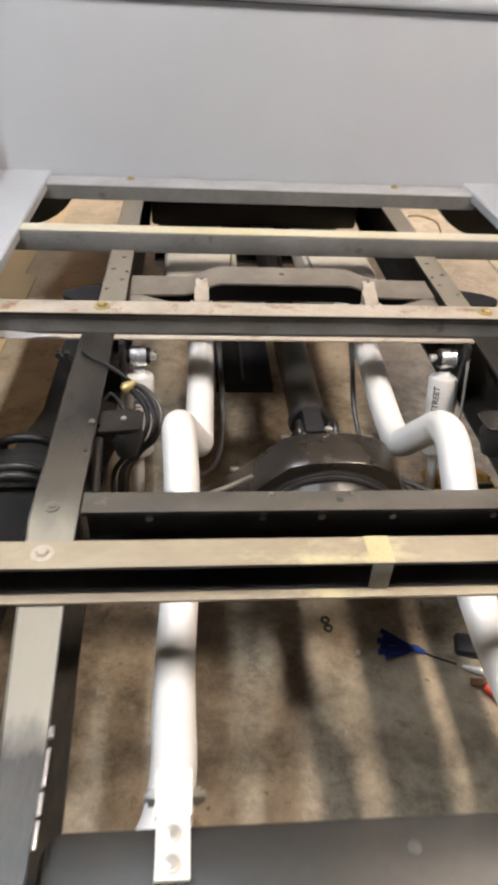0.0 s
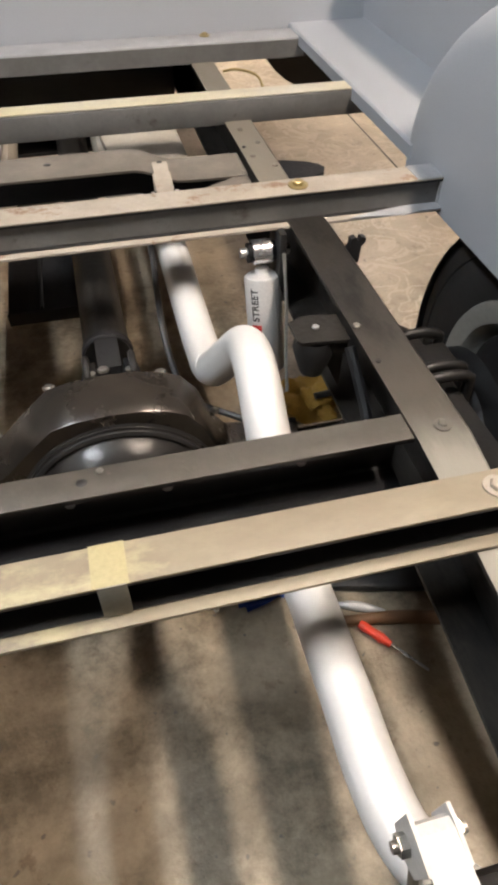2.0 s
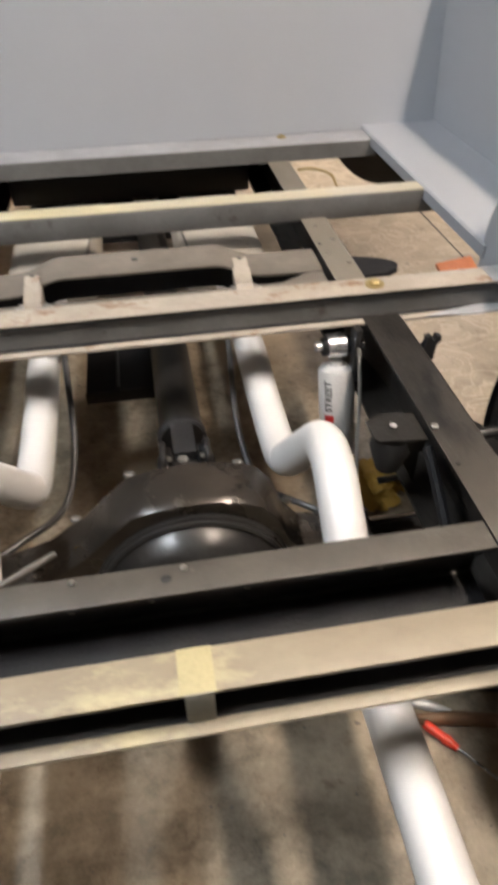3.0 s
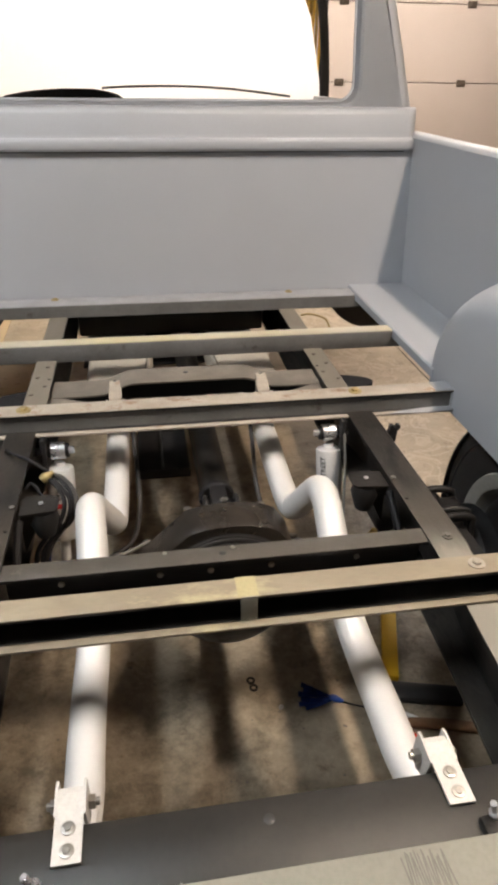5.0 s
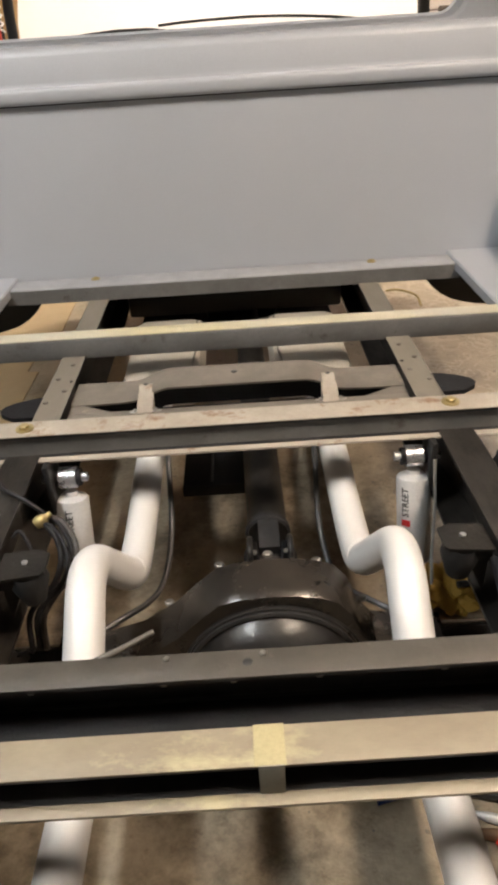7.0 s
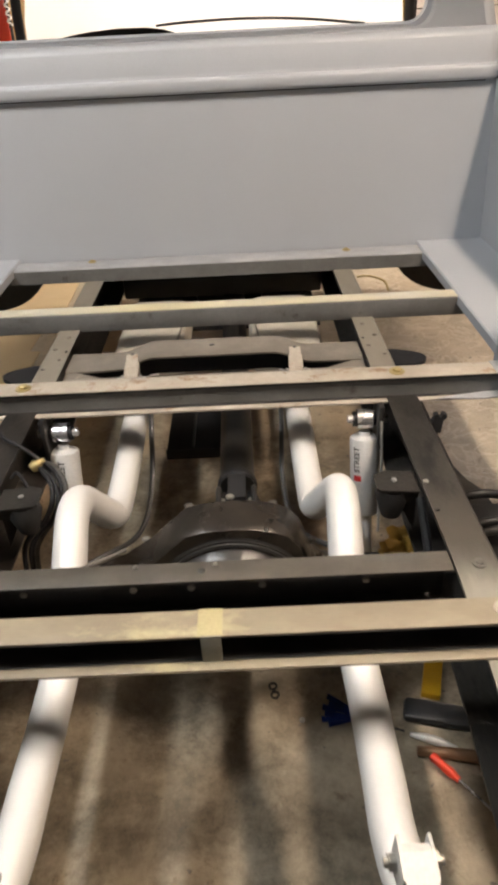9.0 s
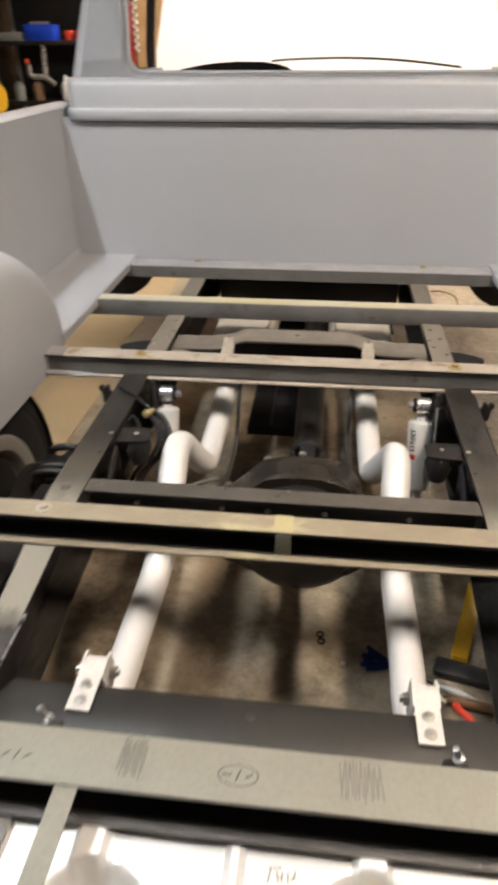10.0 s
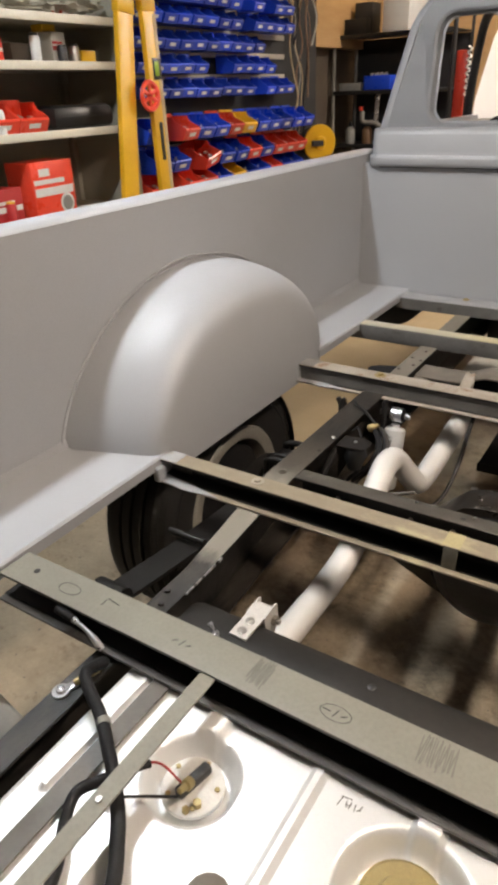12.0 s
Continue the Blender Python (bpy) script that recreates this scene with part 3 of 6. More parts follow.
for s in (-1, 1):
    part("gusset", prism(bmesh.new(), [(s * 0.423, -0.655), (s * 0.455, -0.663), (s * 0.485, -0.675), (s * 0.505, -0.690), (s * 0.512, -0.706), (s * 0.506, -0.722), (s * 0.478, -0.742), (s * 0.423, -0.745)], 0.648, 0.658, "z"), CABLE, fore, "black steel gusset")

# pale muffler pair under the cab end
for s in (-1, 1):
    m0 = 0.193 * s
    bm = bmesh.new()
    box(bm, m0 - 0.104, m0 + 0.104, -0.475, -0.075, 0.50, 0.60, 0.035)
    muff = part("muffler", bm, PALE, truck, "flat pale metal muffler case")
    part("seam", sweep(bmesh.new(), [(m0 - s * 0.075, -0.45, 0.6), (m0 - s * 0.085, -0.3, 0.601), (m0 - s * 0.08, -0.12, 0.599)], 0.003, 6), FRAME_GREY, muff)

# exhaust tailpipes: over the axle and back
for s in (-1, 1):
    path = [(0.195 * s, -0.46, 0.545), (0.196 * s, -0.62, 0.548), (0.198 * s, -0.78, 0.545), (0.200 * s, -0.90, 0.525), (0.203 * s, -1.02, 0.510), (0.206 * s, -1.085, 0.522),
            (0.226 * s, -1.125, 0.575), (0.240 * s, -1.165, 0.622), (0.238 * s, -1.23, 0.638), (0.234 * s, -1.30, 0.610), (0.233 * s, -1.375, 0.555), (0.236 * s, -1.45, 0.510),
            (0.241 * s, -1.54, 0.490), (0.241 * s, -1.64, 0.492), (0.240 * s, -1.72, 0.496), (0.250 * s, -1.785, 0.496), (0.285 * s, -1.835, 0.485), (0.330 * s, -1.86, 0.47)]
    pipe = part("exhaust_pipe", sweep(bmesh.new(), path, 0.0295, 24, 7), PIPE, truck, "silver-coated exhaust tailpipe bent over the axle")
    for k in (5,):
        a, b = Vector(path[k]), Vector(path[k + 1])
        part("weld_bead", sweep(bmesh.new(), [a, a + (b - a).normalized() * 0.004], 0.0303, 24, 0), PIPE, pipe)
    # rear hanger: folded aluminium plate with bolts
    hx = 0.234 * s
    bm = bmesh.new()
    prism(bm, sheet([(-1.888, 0.6405), (-1.83, 0.6405), (-1.806, 0.6425), (-1.798, 0.6405), (-1.795, 0.634), (-1.795, 0.59)], 0.004), hx - 0.0165, hx + 0.0165, "x")
    for dx in (-0.0185, 0.0150):
        prism(bm, [(-1.832, 0.6425), (-1.80, 0.6465), (-1.788, 0.645), (-1.784, 0.60), (-1.80, 0.585), (-1.825, 0.60)], hx + dx, hx + dx + 0.0035, "x")
    hanger = part("pipe_hanger", bm, DULL_ALLOY, truck, "folded pale aluminium exhaust hanger", smooth=False)
    for y in (-1.848, -1.874):
        hex_bolt(hx, y, 0.6425, hanger, 0.0048, ZINC)
    part("pivot_bolt", sweep(bmesh.new(), [(hx - 0.032, -1.803, 0.618), (hx + 0.032, -1.803, 0.618)], 0.005, 10, 0), ZINC, hanger)
    for e in (-1, 1):
        part("pivot_nut", lathe(bmesh.new(), [(0, 0), (0.0095, 0), (0.0095, 0.008), (0, 0.008)], along((hx + e * 0.019, -1.803, 0.618), (hx + e * 0.05, -1.803, 0.618)), 6), ZINC, hanger)
    part("hanger_rod", sweep(bmesh.new(), [(hx, -1.803, 0.618), (hx, -1.808, 0.56), (hx, -1.82, 0.52)], 0.007, 8), ZINC, hanger)
    # front hanger on the arched crossmember
    fx = 0.196 * s
    bm = bmesh.new()
    prism(bm, sheet([(-0.681, 0.6865), (-0.690, 0.6865), (-0.700, 0.682), (-0.716, 0.668)], 0.003), fx - 0.0135, fx + 0.0135, "x")
    prism(bm, sheet([(-0.714, 0.6695), (-0.738, 0.662), (-0.746, 0.655), (-0.748, 0.630)], 0.003), fx - 0.0165, fx + 0.0165, "x")
    for e in (-1, 1):
        prism(bm, [(-0.700, 0.676), (-0.742, 0.6635), (-0.752, 0.630), (-0.715, 0.630)], fx + e * 0.0165, fx + e * 0.0135, "x")
    hanger = part("front_hanger", bm, SILL_RUST, truck, "small pale folded metal hanger", smooth=False)
    part("bolt_hole", lathe(bmesh.new(), [(0, 0.0006), (0.0045, 0.0006), (0.005, 0)], Matrix.Translation((fx, -0.684, 0.6882)), 12), BLACK, hanger)
    part("cross_pin", sweep(bmesh.new(), [(fx - 0.033, -0.738, 0.650), (fx + 0.033, -0.738, 0.650)], 0.0055, 10, 0), ZINC, hanger)
    for e in (-1, 1):
        part("pin_nut", lathe(bmesh.new(), [(0, 0), (0.009, 0), (0.009, 0.006), (0, 0.006)], along((fx + e * 0.019, -0.738, 0.650), (fx + e * 0.05, -0.738, 0.650)), 6), ZINC, hanger)

# brake hose clipped along the tailpipe
for s in (-1, 1):
    pts = [(0.158 * s, -0.72, 0.60), (0.155 * s, -0.80, 0.55), (0.150 * s, -0.93, 0.47), (0.17 * s, -1.04, 0.43), (0.235 * s, -1.12, 0.44), (0.30 * s, -1.17, 0.44)]
    part("brake_line", sweep(bmesh.new(), pts, 0.006, 8), BLACK, truck, "thin black brake line")
part("brake_line", sweep(bmesh.new(), [(0.356, -0.965, 0.640), (0.357, -0.99, 0.56), (0.352, -1.02, 0.47), (0.345, -1.06, 0.42)], 0.0032, 8), BARE, truck, "thin bare steel brake line")
part("vent_hose", sweep(bmesh.new(), [(-0.235, -1.395, 0.640), (-0.196, -1.383, 0.652), (-0.160, -1.367, 0.657), (-0.124, -1.347, 0.660)], lambda u: 0.0055 - 0.002 * u, 10), CROSS_TOP, truck, "bare grey axle vent hose")

# axle: banjo housing with bolted front flange and domed back
AX = (0.037, -1.17, 0.398)
bm = bmesh.new()
face = Matrix.Translation((AX[0], AX[1], AX[2] + 0.024)) @ Matrix.Rotation(radians(90), 4, "X")   # z of this pose points to the rear
# pressed hat-shaped body, bevelled along both edges
hat = [(-0.33, 0.447), (-0.25, 0.452), (-0.18, 0.474), (-0.12, 0.516), (-0.085, 0.551), (-0.047, 0.586), (-0.01, 0.595), (0.037, 0.598), (0.080, 0.596), (0.117, 0.588), (0.145, 0.575), (0.168, 0.545), (0.186, 0.495), (0.21, 0.462), (0.27, 0.45), (0.33, 0.447),
       (0.33, 0.392), (0.25, 0.388), (0.16, 0.315), (0.037, 0.278), (-0.09, 0.315), (-0.25, 0.388), (-0.33, 0.392)]
ya, yb = -1.150, -1.232
rings = []
for y, k in ((ya, 0.975), (ya - 0.004, 1.0), (yb + 0.012, 0.992), (yb, 0.965)):
    rings.append([bm.verts.new((AX[0] + (x - AX[0]) * k, y, 0.40 + (z - 0.40) * k)) for x, z in hat])
for a, b in zip(rings, rings[1:]):
    for k in range(len(hat)):
        bm.faces.new((a[k], a[(k + 1) % len(hat)], b[(k + 1) % len(hat)], b[k]))
bm.faces.new(rings[0])
bm.faces.new(rings[-1])
axle = part("axle_housing", bm, IRON, truck, "dark pressed-steel rear axle housing with domed cover")
part("domed_cover", lathe(bmesh.new(), [(0.147, 0.050), (0.147, 0.066), (0.136, 0.072), (0.134, 0.078), (0.130, 0.088), (0.122, 0.100), (0.110, 0.112), (0.092, 0.123), (0.06, 0.132), (0.03, 0.136), (0.0, 0.137)], face, 48), IRON_GLOSS, axle, "glossy dark domed cover")
for s in (-1, 1):
    part("axle_tube", sweep(bmesh.new(), [(s * 0.28, -1.19, 0.404), (s * 0.60, -1.19, 0.40)], 0.043, 20, 0), IRON, axle)
    part("spring_perch", box(bmesh.new(), s * 0.47, s * 0.56, -1.26, -1.12, 0.43, 0.50, 0.006), FRAME, axle)
    part("brake_backing", lathe(bmesh.new(), [(0, 0), (0.13, 0), (0.14, 0.012), (0.14, 0.05), (0, 0.055)], along((s * 0.585, -1.185, 0.39), (s * 0.7, -1.185, 0.39)), 32), BLACK, axle)
for x, z in ((-0.043, 0.578), (0.037, 0.596), (0.117, 0.576), (-0.135, 0.50), (0.195, 0.48)):
    hex_bolt(x, -1.146, z, axle, 0.0085, ZINC, washer=False, up=(0, 0.25, 1))
for rr, hh in ((0.151, 0.060), (0.145, 0.071)):
    part("cover_seam", lathe(bmesh.new(), [(rr - 0.004, hh - 0.004), (rr, hh - 0.002), (rr, hh + 0.002), (rr - 0.005, hh + 0.004)], face, 48), BLACK, axle)

# black heat shield hung ahead of the axle
shield = part("heat_shield", box(bmesh.new(), -0.155, 0.0, -0.62, -0.28, 0.350, 0.358, 0.002), CABLE, truck, "black heat shield ahead of the axle")
part("shield_flange", box(bmesh.new(), -0.155, 0.0, -0.626, -0.621, 0.335, 0.365, 0.001), CABLE, shield)
part("shield_rib", box(bmesh.new(), -0.085, -0.078, -0.61, -0.29, 0.3585, 0.366, 0.001), BLACK, shield)

# driveshaft and joint
shaft = part("driveshaft", sweep(bmesh.new(), [(0.045, -0.93, 0.455), (0.03, 1.4, 0.44)], 0.041, 24, 0), FRAME, truck, "black steel driveshaft")
part("shaft_collar", lathe(bmesh.new(), [(0.042, 0), (0.046, 0.004), (0.046, 0.016), (0.042, 0.02)], along((0.045, -0.93, 0.455), (0.03, 1.4, 0.44)), 24), CABLE, shaft)
bm = bmesh.new()
lathe(bm, [(0, 0), (0.03, 0), (0.055, 0.02), (0.058, 0.034), (0.036, 0.044), (0.034, 0.075), (0.0, 0.075)], along((0.045, -1.115, 0.425), (0.045, -0.98, 0.45)), 20)
for e in (-1, 1):
    prism(bm, [(0.045 + e * 0.020, 0.425), (0.045 + e * 0.046, 0.425), (0.045 + e * 0.050, 0.470), (0.045 + e * 0.040, 0.497), (0.045 + e * 0.024, 0.497), (0.045 + e * 0.020, 0.470)], -1.035, -0.995, "y")
    prism(bm, [(-1.005, 0.45 + e * 0.020), (-0.93, 0.455 + e * 0.020), (-0.93, 0.455 + e * 0.040), (-0.985, 0.45 + e * 0.046), (-1.005, 0.45 + e * 0.040)], 0.025, 0.065, "x")
joint = part("universal_joint", bm, CABLE, shaft, "greasy black universal joint")
part("cross_pin", sweep(bmesh.new(), [(-0.006, -1.012, 0.462), (0.096, -1.012, 0.462)], 0.012, 14, 0), IRON_GLOSS, joint)
for e in (-1, 1):
    part("bearing_strap", sweep(bmesh.new(), [(0.045 + e * 0.038, -1.036, 0.47), (0.045 + e * 0.038, -1.040, 0.505), (0.045 + e * 0.038, -1.010, 0.516), (0.045 + e * 0.038, -0.99, 0.495)], 0.006, 8), IRON_GLOSS, joint)
    hex_bolt(0.045 + e * 0.030, -1.030, 0.498, joint, 0.006, ZINC, washer=False)
part("pinion_neck", lathe(bmesh.new(), [(0.10, 0), (0.085, 0.06), (0.05, 0.11), (0, 0.11)], along((0.04, -1.15, 0.41), (0.043, -1.0, 0.43)), 20), IRON, shaft)

# shock absorbers
for s in (-1, 1):
    top, low = Vector((0.328 * s, -0.922, 0.623)), Vector((0.338 * s, -0.995, 0.30))
    m = along(top, low)
    shock = part("shock_absorber", lathe(bmesh.new(), [(0, 0.028), (0.012, 0.028), (0.013, 0.036), (0.030, 0.041), (0.0325, 0.046), (0.0325, 0.215), (0.028, 0.222), (0.012, 0.223), (0.012, 0.325), (0, 0.325)], m, 24), ALLOY, truck, "silver aluminium shock absorber with chrome eye")
    part("eye", sweep(bmesh.new(), [top + Vector((-0.016, 0, 0)), top + Vector((0.016, 0, 0))], 0.021, 20, 0), CHROME, shock, "polished chrome eye")
    part("bushing", sweep(bmesh.new(), [top + Vector((-0.024, 0, 0)), top + Vector((0.024, 0, 0))], 0.017, 16, 0), CABLE, shock)
    part("eye_bolt", sweep(bmesh.new(), [top + Vector((-0.036 * s, 0, 0)), top + Vector((0.05 * s, 0, 0))], 0.009, 10, 0), CHROME, shock)
    part("upper_bracket", box(bmesh.new(), s * 0.352, s * 0.364, -0.955, -0.89, 0.56, 0.668, 0.003), BLACK, shock)
    # printed word on the tube, reading upwards, with a red block below it
    curve = bpy.data.curves.new("word", "FONT")
    curve.body, curve.size, curve.extrude, curve.align_x, curve.align_y = "STREET", 0.0185, 0.0006, "LEFT", "CENTER"
    curve.offset = 0.0003
    word = new("word", curve)
    me = bpy.data.meshes.new_from_object(word)
    bpy.data.objects.remove(word)
    d = (low - top).normalized()
    out = Vector((-0.85, -1.0, 0)) if s > 0 else Vector((0.0, -1.1, 0))
    out = (out - d * out.dot(d)).normalized()
    up = -d
    side = out.cross(up)
    base_at = top + d * 0.116

    def wrapped(co):
        a = co.y / 0.0327
        return base_at + up * co.x + (out * math.cos(a) + side * math.sin(a)) * (0.0327 + co.z)

    for v in me.vertices:
        v.co = wrapped(v.co)
    me.materials.append(INK)
    ob = new("printed_word", me)
    ob.parent = shock
    mark = bmesh.new()
    for k in range(4):
        box(mark, -0.020, -0.007, -0.009 + 0.0045 * k, -0.0045 + 0.0045 * k, -0.001, 0.0006)
    for v in mark.verts:
        v.co = wrapped(v.co)
    part("red_mark", mark, REDMARK, shock, "small red square print", smooth=False)

# bump stop brackets inside the rails: a folded plate on a bent arm with a rubber below
for s in (-1, 1):
    bm = bmesh.new()
    prism(bm, [(s * 0.372, -1.172), (s * 0.322, -1.166), (s * 0.300, -1.176), (s * 0.300, -1.218), (s * 0.306, -1.225), (s * 0.372, -1.232)], 0.655, 0.660, "z")
    prism(bm, [(s * 0.372, 0.655), (s * 0.315, 0.655), (s * 0.325, 0.640), (s * 0.372, 0.632)], -1.226, -1.221, "y")
    prism(bm, [(s * 0.376, 0.655), (s * 0.325, 0.655), (s * 0.376, 0.55)], -1.205, -1.196, "y")
    stop = part("bump_bracket", bm, FRAME, truck, "black folded steel bump stop bracket", smooth=False)
    hex_bolt(s * 0.333, -1.198, 0.660, stop, 0.0052, CHROME, washer=False)
    part("brace_arm", sweep(bmesh.new(), [(s * 0.372, -1.235, 0.648), (s * 0.374, -1.30, 0.60), (s * 0.370, -1.38, 0.55)], 0.008, 8), CABLE, stop, "bent black brace")
    part("rubber_stop", lathe(bmesh.new(), [(0.026, 0), (0.03, -0.02), (0.018, -0.06), (0, -0.065)], Matrix.Translation((s * 0.33, -1.205, 0.653)), 16), RUBBER, stop)

# wiring on one bump bracket and rail
rw = random.Random(5)
for k in range(5):
    dx, dy = rw.uniform(-0.013, 0.013), rw.uniform(-0.015, 0.015)
    pts = [(-0.332 + dx, -1.083 + dy, 0.650), (-0.314 + dx, -1.091 + dy, 0.646), (-0.290 + dx, -1.125 + dy, 0.635), (-0.285 + dx, -1.15 + dy, 0.615), (-0.299 + dx, -1.166 + dy, 0.585), (-0.321 + dx, -1.172 + dy, 0.565), (-0.347 + dx, -1.185, 0.53), (-0.352 + dx, -1.20, 0.47)]
    part("wire_loom", sweep(bmesh.new(), pts, rw.uniform(0.0028, 0.0052), 8), LOOM if k % 2 else CABLE, truck, "black taped wiring bundle")
part("wire_loom", sweep(bmesh.new(), [(-0.425, -1.00, 0.676), (-0.40, -1.04, 0.685), (-0.37, -1.06, 0.682), (-0.345, -1.07, 0.668), (-0.325, -1.08, 0.655)], 0.004, 8), CABLE, truck, "thin black wires")
part("wire_loom", sweep(bmesh.new(), [(-0.372, -1.13, 0.655), (-0.36, -1.125, 0.664), (-0.345, -1.14, 0.655), (-0.335, -1.155, 0.640)], 0.003, 8), CABLE, truck, "thin black wires")
part("hose_fitting", lathe(bmesh.new(), [(0, 0), (0.009, 0), (0.012, 0.008), (0.009, 0.018), (0.006, 0.022), (0.005, 0.03), (0, 0.03)], along((-0.345, -1.090, 0.648), (-0.318, -1.078, 0.662)), 10), GOLD, truck, "yellow brass hose fitting")
part("wire_clip", sweep(bmesh.new(), [(0.43, -0.17, 0.672), (0.46, -0.19, 0.68), (0.50, -0.225, 0.675), (0.51, -0.255, 0.655)], 0.003, 6), GOLD, truck, "bent brass brake line end")

# leaf springs outside the rails
for s in (-1, 1):
    bm = bmesh.new()
    for k, (ya, yb) in enumerate(((-0.45, -1.90), (-0.62, -1.74), (-0.78, -1.58), (-0.93, -1.44))):
        top = []
        for i in range(17):
            y = ya + (yb - ya) * i / 16
            u = (y + 1.19) / 0.72
            top.append((y, 0.553 + (0.062 * u * u if u < 0 else -0.085 * min(1.0, 3.0 * u) ** 2) - 0.0095 * k))
        prism(bm, sheet(top, 0.008), s * 0.482, s * 0.545, "x")
    spring = part("leaf_spring", bm, SPRING, truck, "black leaf spring pack with shiny clamps")
    for y in (-1.160, -1.240, -1.264):
        part("u_bolt", sweep(bmesh.new(), [(s * 0.472, y, 0.44), (s * 0.472, y, 0.565), (s * 0.480, y, 0.585), (s * 0.515, y, 0.592), (s * 0.550, y, 0.585), (s * 0.557, y, 0.565), (s * 0.557, y, 0.44)], 0.0085, 10, 4), SPRING, spring)
    part("clamp_plate", box(bmesh.new(), s * 0.468, s * 0.562, -1.242, -1.168, 0.556, 0.575, 0.004), SPRING, spring)
    part("shackle_pin", sweep(bmesh.new(), [(s * 0.44, -1.90, 0.612), (s * 0.565, -1.90, 0.612)], 0.014, 14, 0), SPRING, spring)
    part("spring_eye", sweep(bmesh.new(), [(s * 0.480, -1.90, 0.618), (s * 0.547, -1.90, 0.618)], 0.026, 16, 0), SPRING, spring)
    part("clip_bolt", sweep(bmesh.new(), [(s * 0.47, -1.66, 0.60), (s * 0.565, -1.66, 0.60)], 0.008, 10, 0), SPRING, spring)

# wheels
for s in (-1, 1):
    m = along((s * 0.705, -1.185, 0.375), (s * 0.95, -1.185, 0.375))
    wheel = part("wheel", lathe(bmesh.new(), [(0.06, 0.12), (0.150, 0.12), (0.165, 0.10), (0.172, 0.02), (0.180, 0.006), (0.205, -0.002), (0.216, 0.0), (0.220, 0.008), (0.205, 0.03), (0.19, 0.05), (0.185, 0.19), (0.205, 0.205)], m, 48), RIM, truck, "grey steel wheel with black tyre")
    bm = bmesh.new()
    lathe(bm, [(0.203, 0.02), (0.22, 0.008), (0.27, -0.002), (0.325, 0.006), (0.352, 0.022), (0.366, 0.035), (0.369, 0.055), (0.362, 0.058), (0.362, 0.064), (0.370, 0.067), (0.371, 0.092), (0.363, 0.095), (0.363, 0.101), (0.371, 0.104), (0.371, 0.128), (0.363, 0.131), (0.363, 0.137), (0.370, 0.140), (0.369, 0.165), (0.366, 0.185), (0.352, 0.2), (0.325, 0.213), (0.27, 0.222), (0.22, 0.212), (0.203, 0.2)], m, 64)
    tyre = part("tyre", bm, RUBBER, wheel, "black rubber tyre")
    for a0 in (0.352, 0.30):
        part("sidewall_ring", lathe(bmesh.new(), [(a0 - 0.004, 0.004), (a0, -0.001 + (0.02 if a0 > 0.34 else 0)), (a0 + 0.004, 0.012 if a0 < 0.34 else 0.03)], m, 64), RUBBER, tyre)
    part("brake_drum", lathe(bmesh.new(), [(0, 0.02), (0.14, 0.02), (0.158, 0.03), (0.158, 0.11), (0, 0.11)], m, 40), CABLE, wheel)

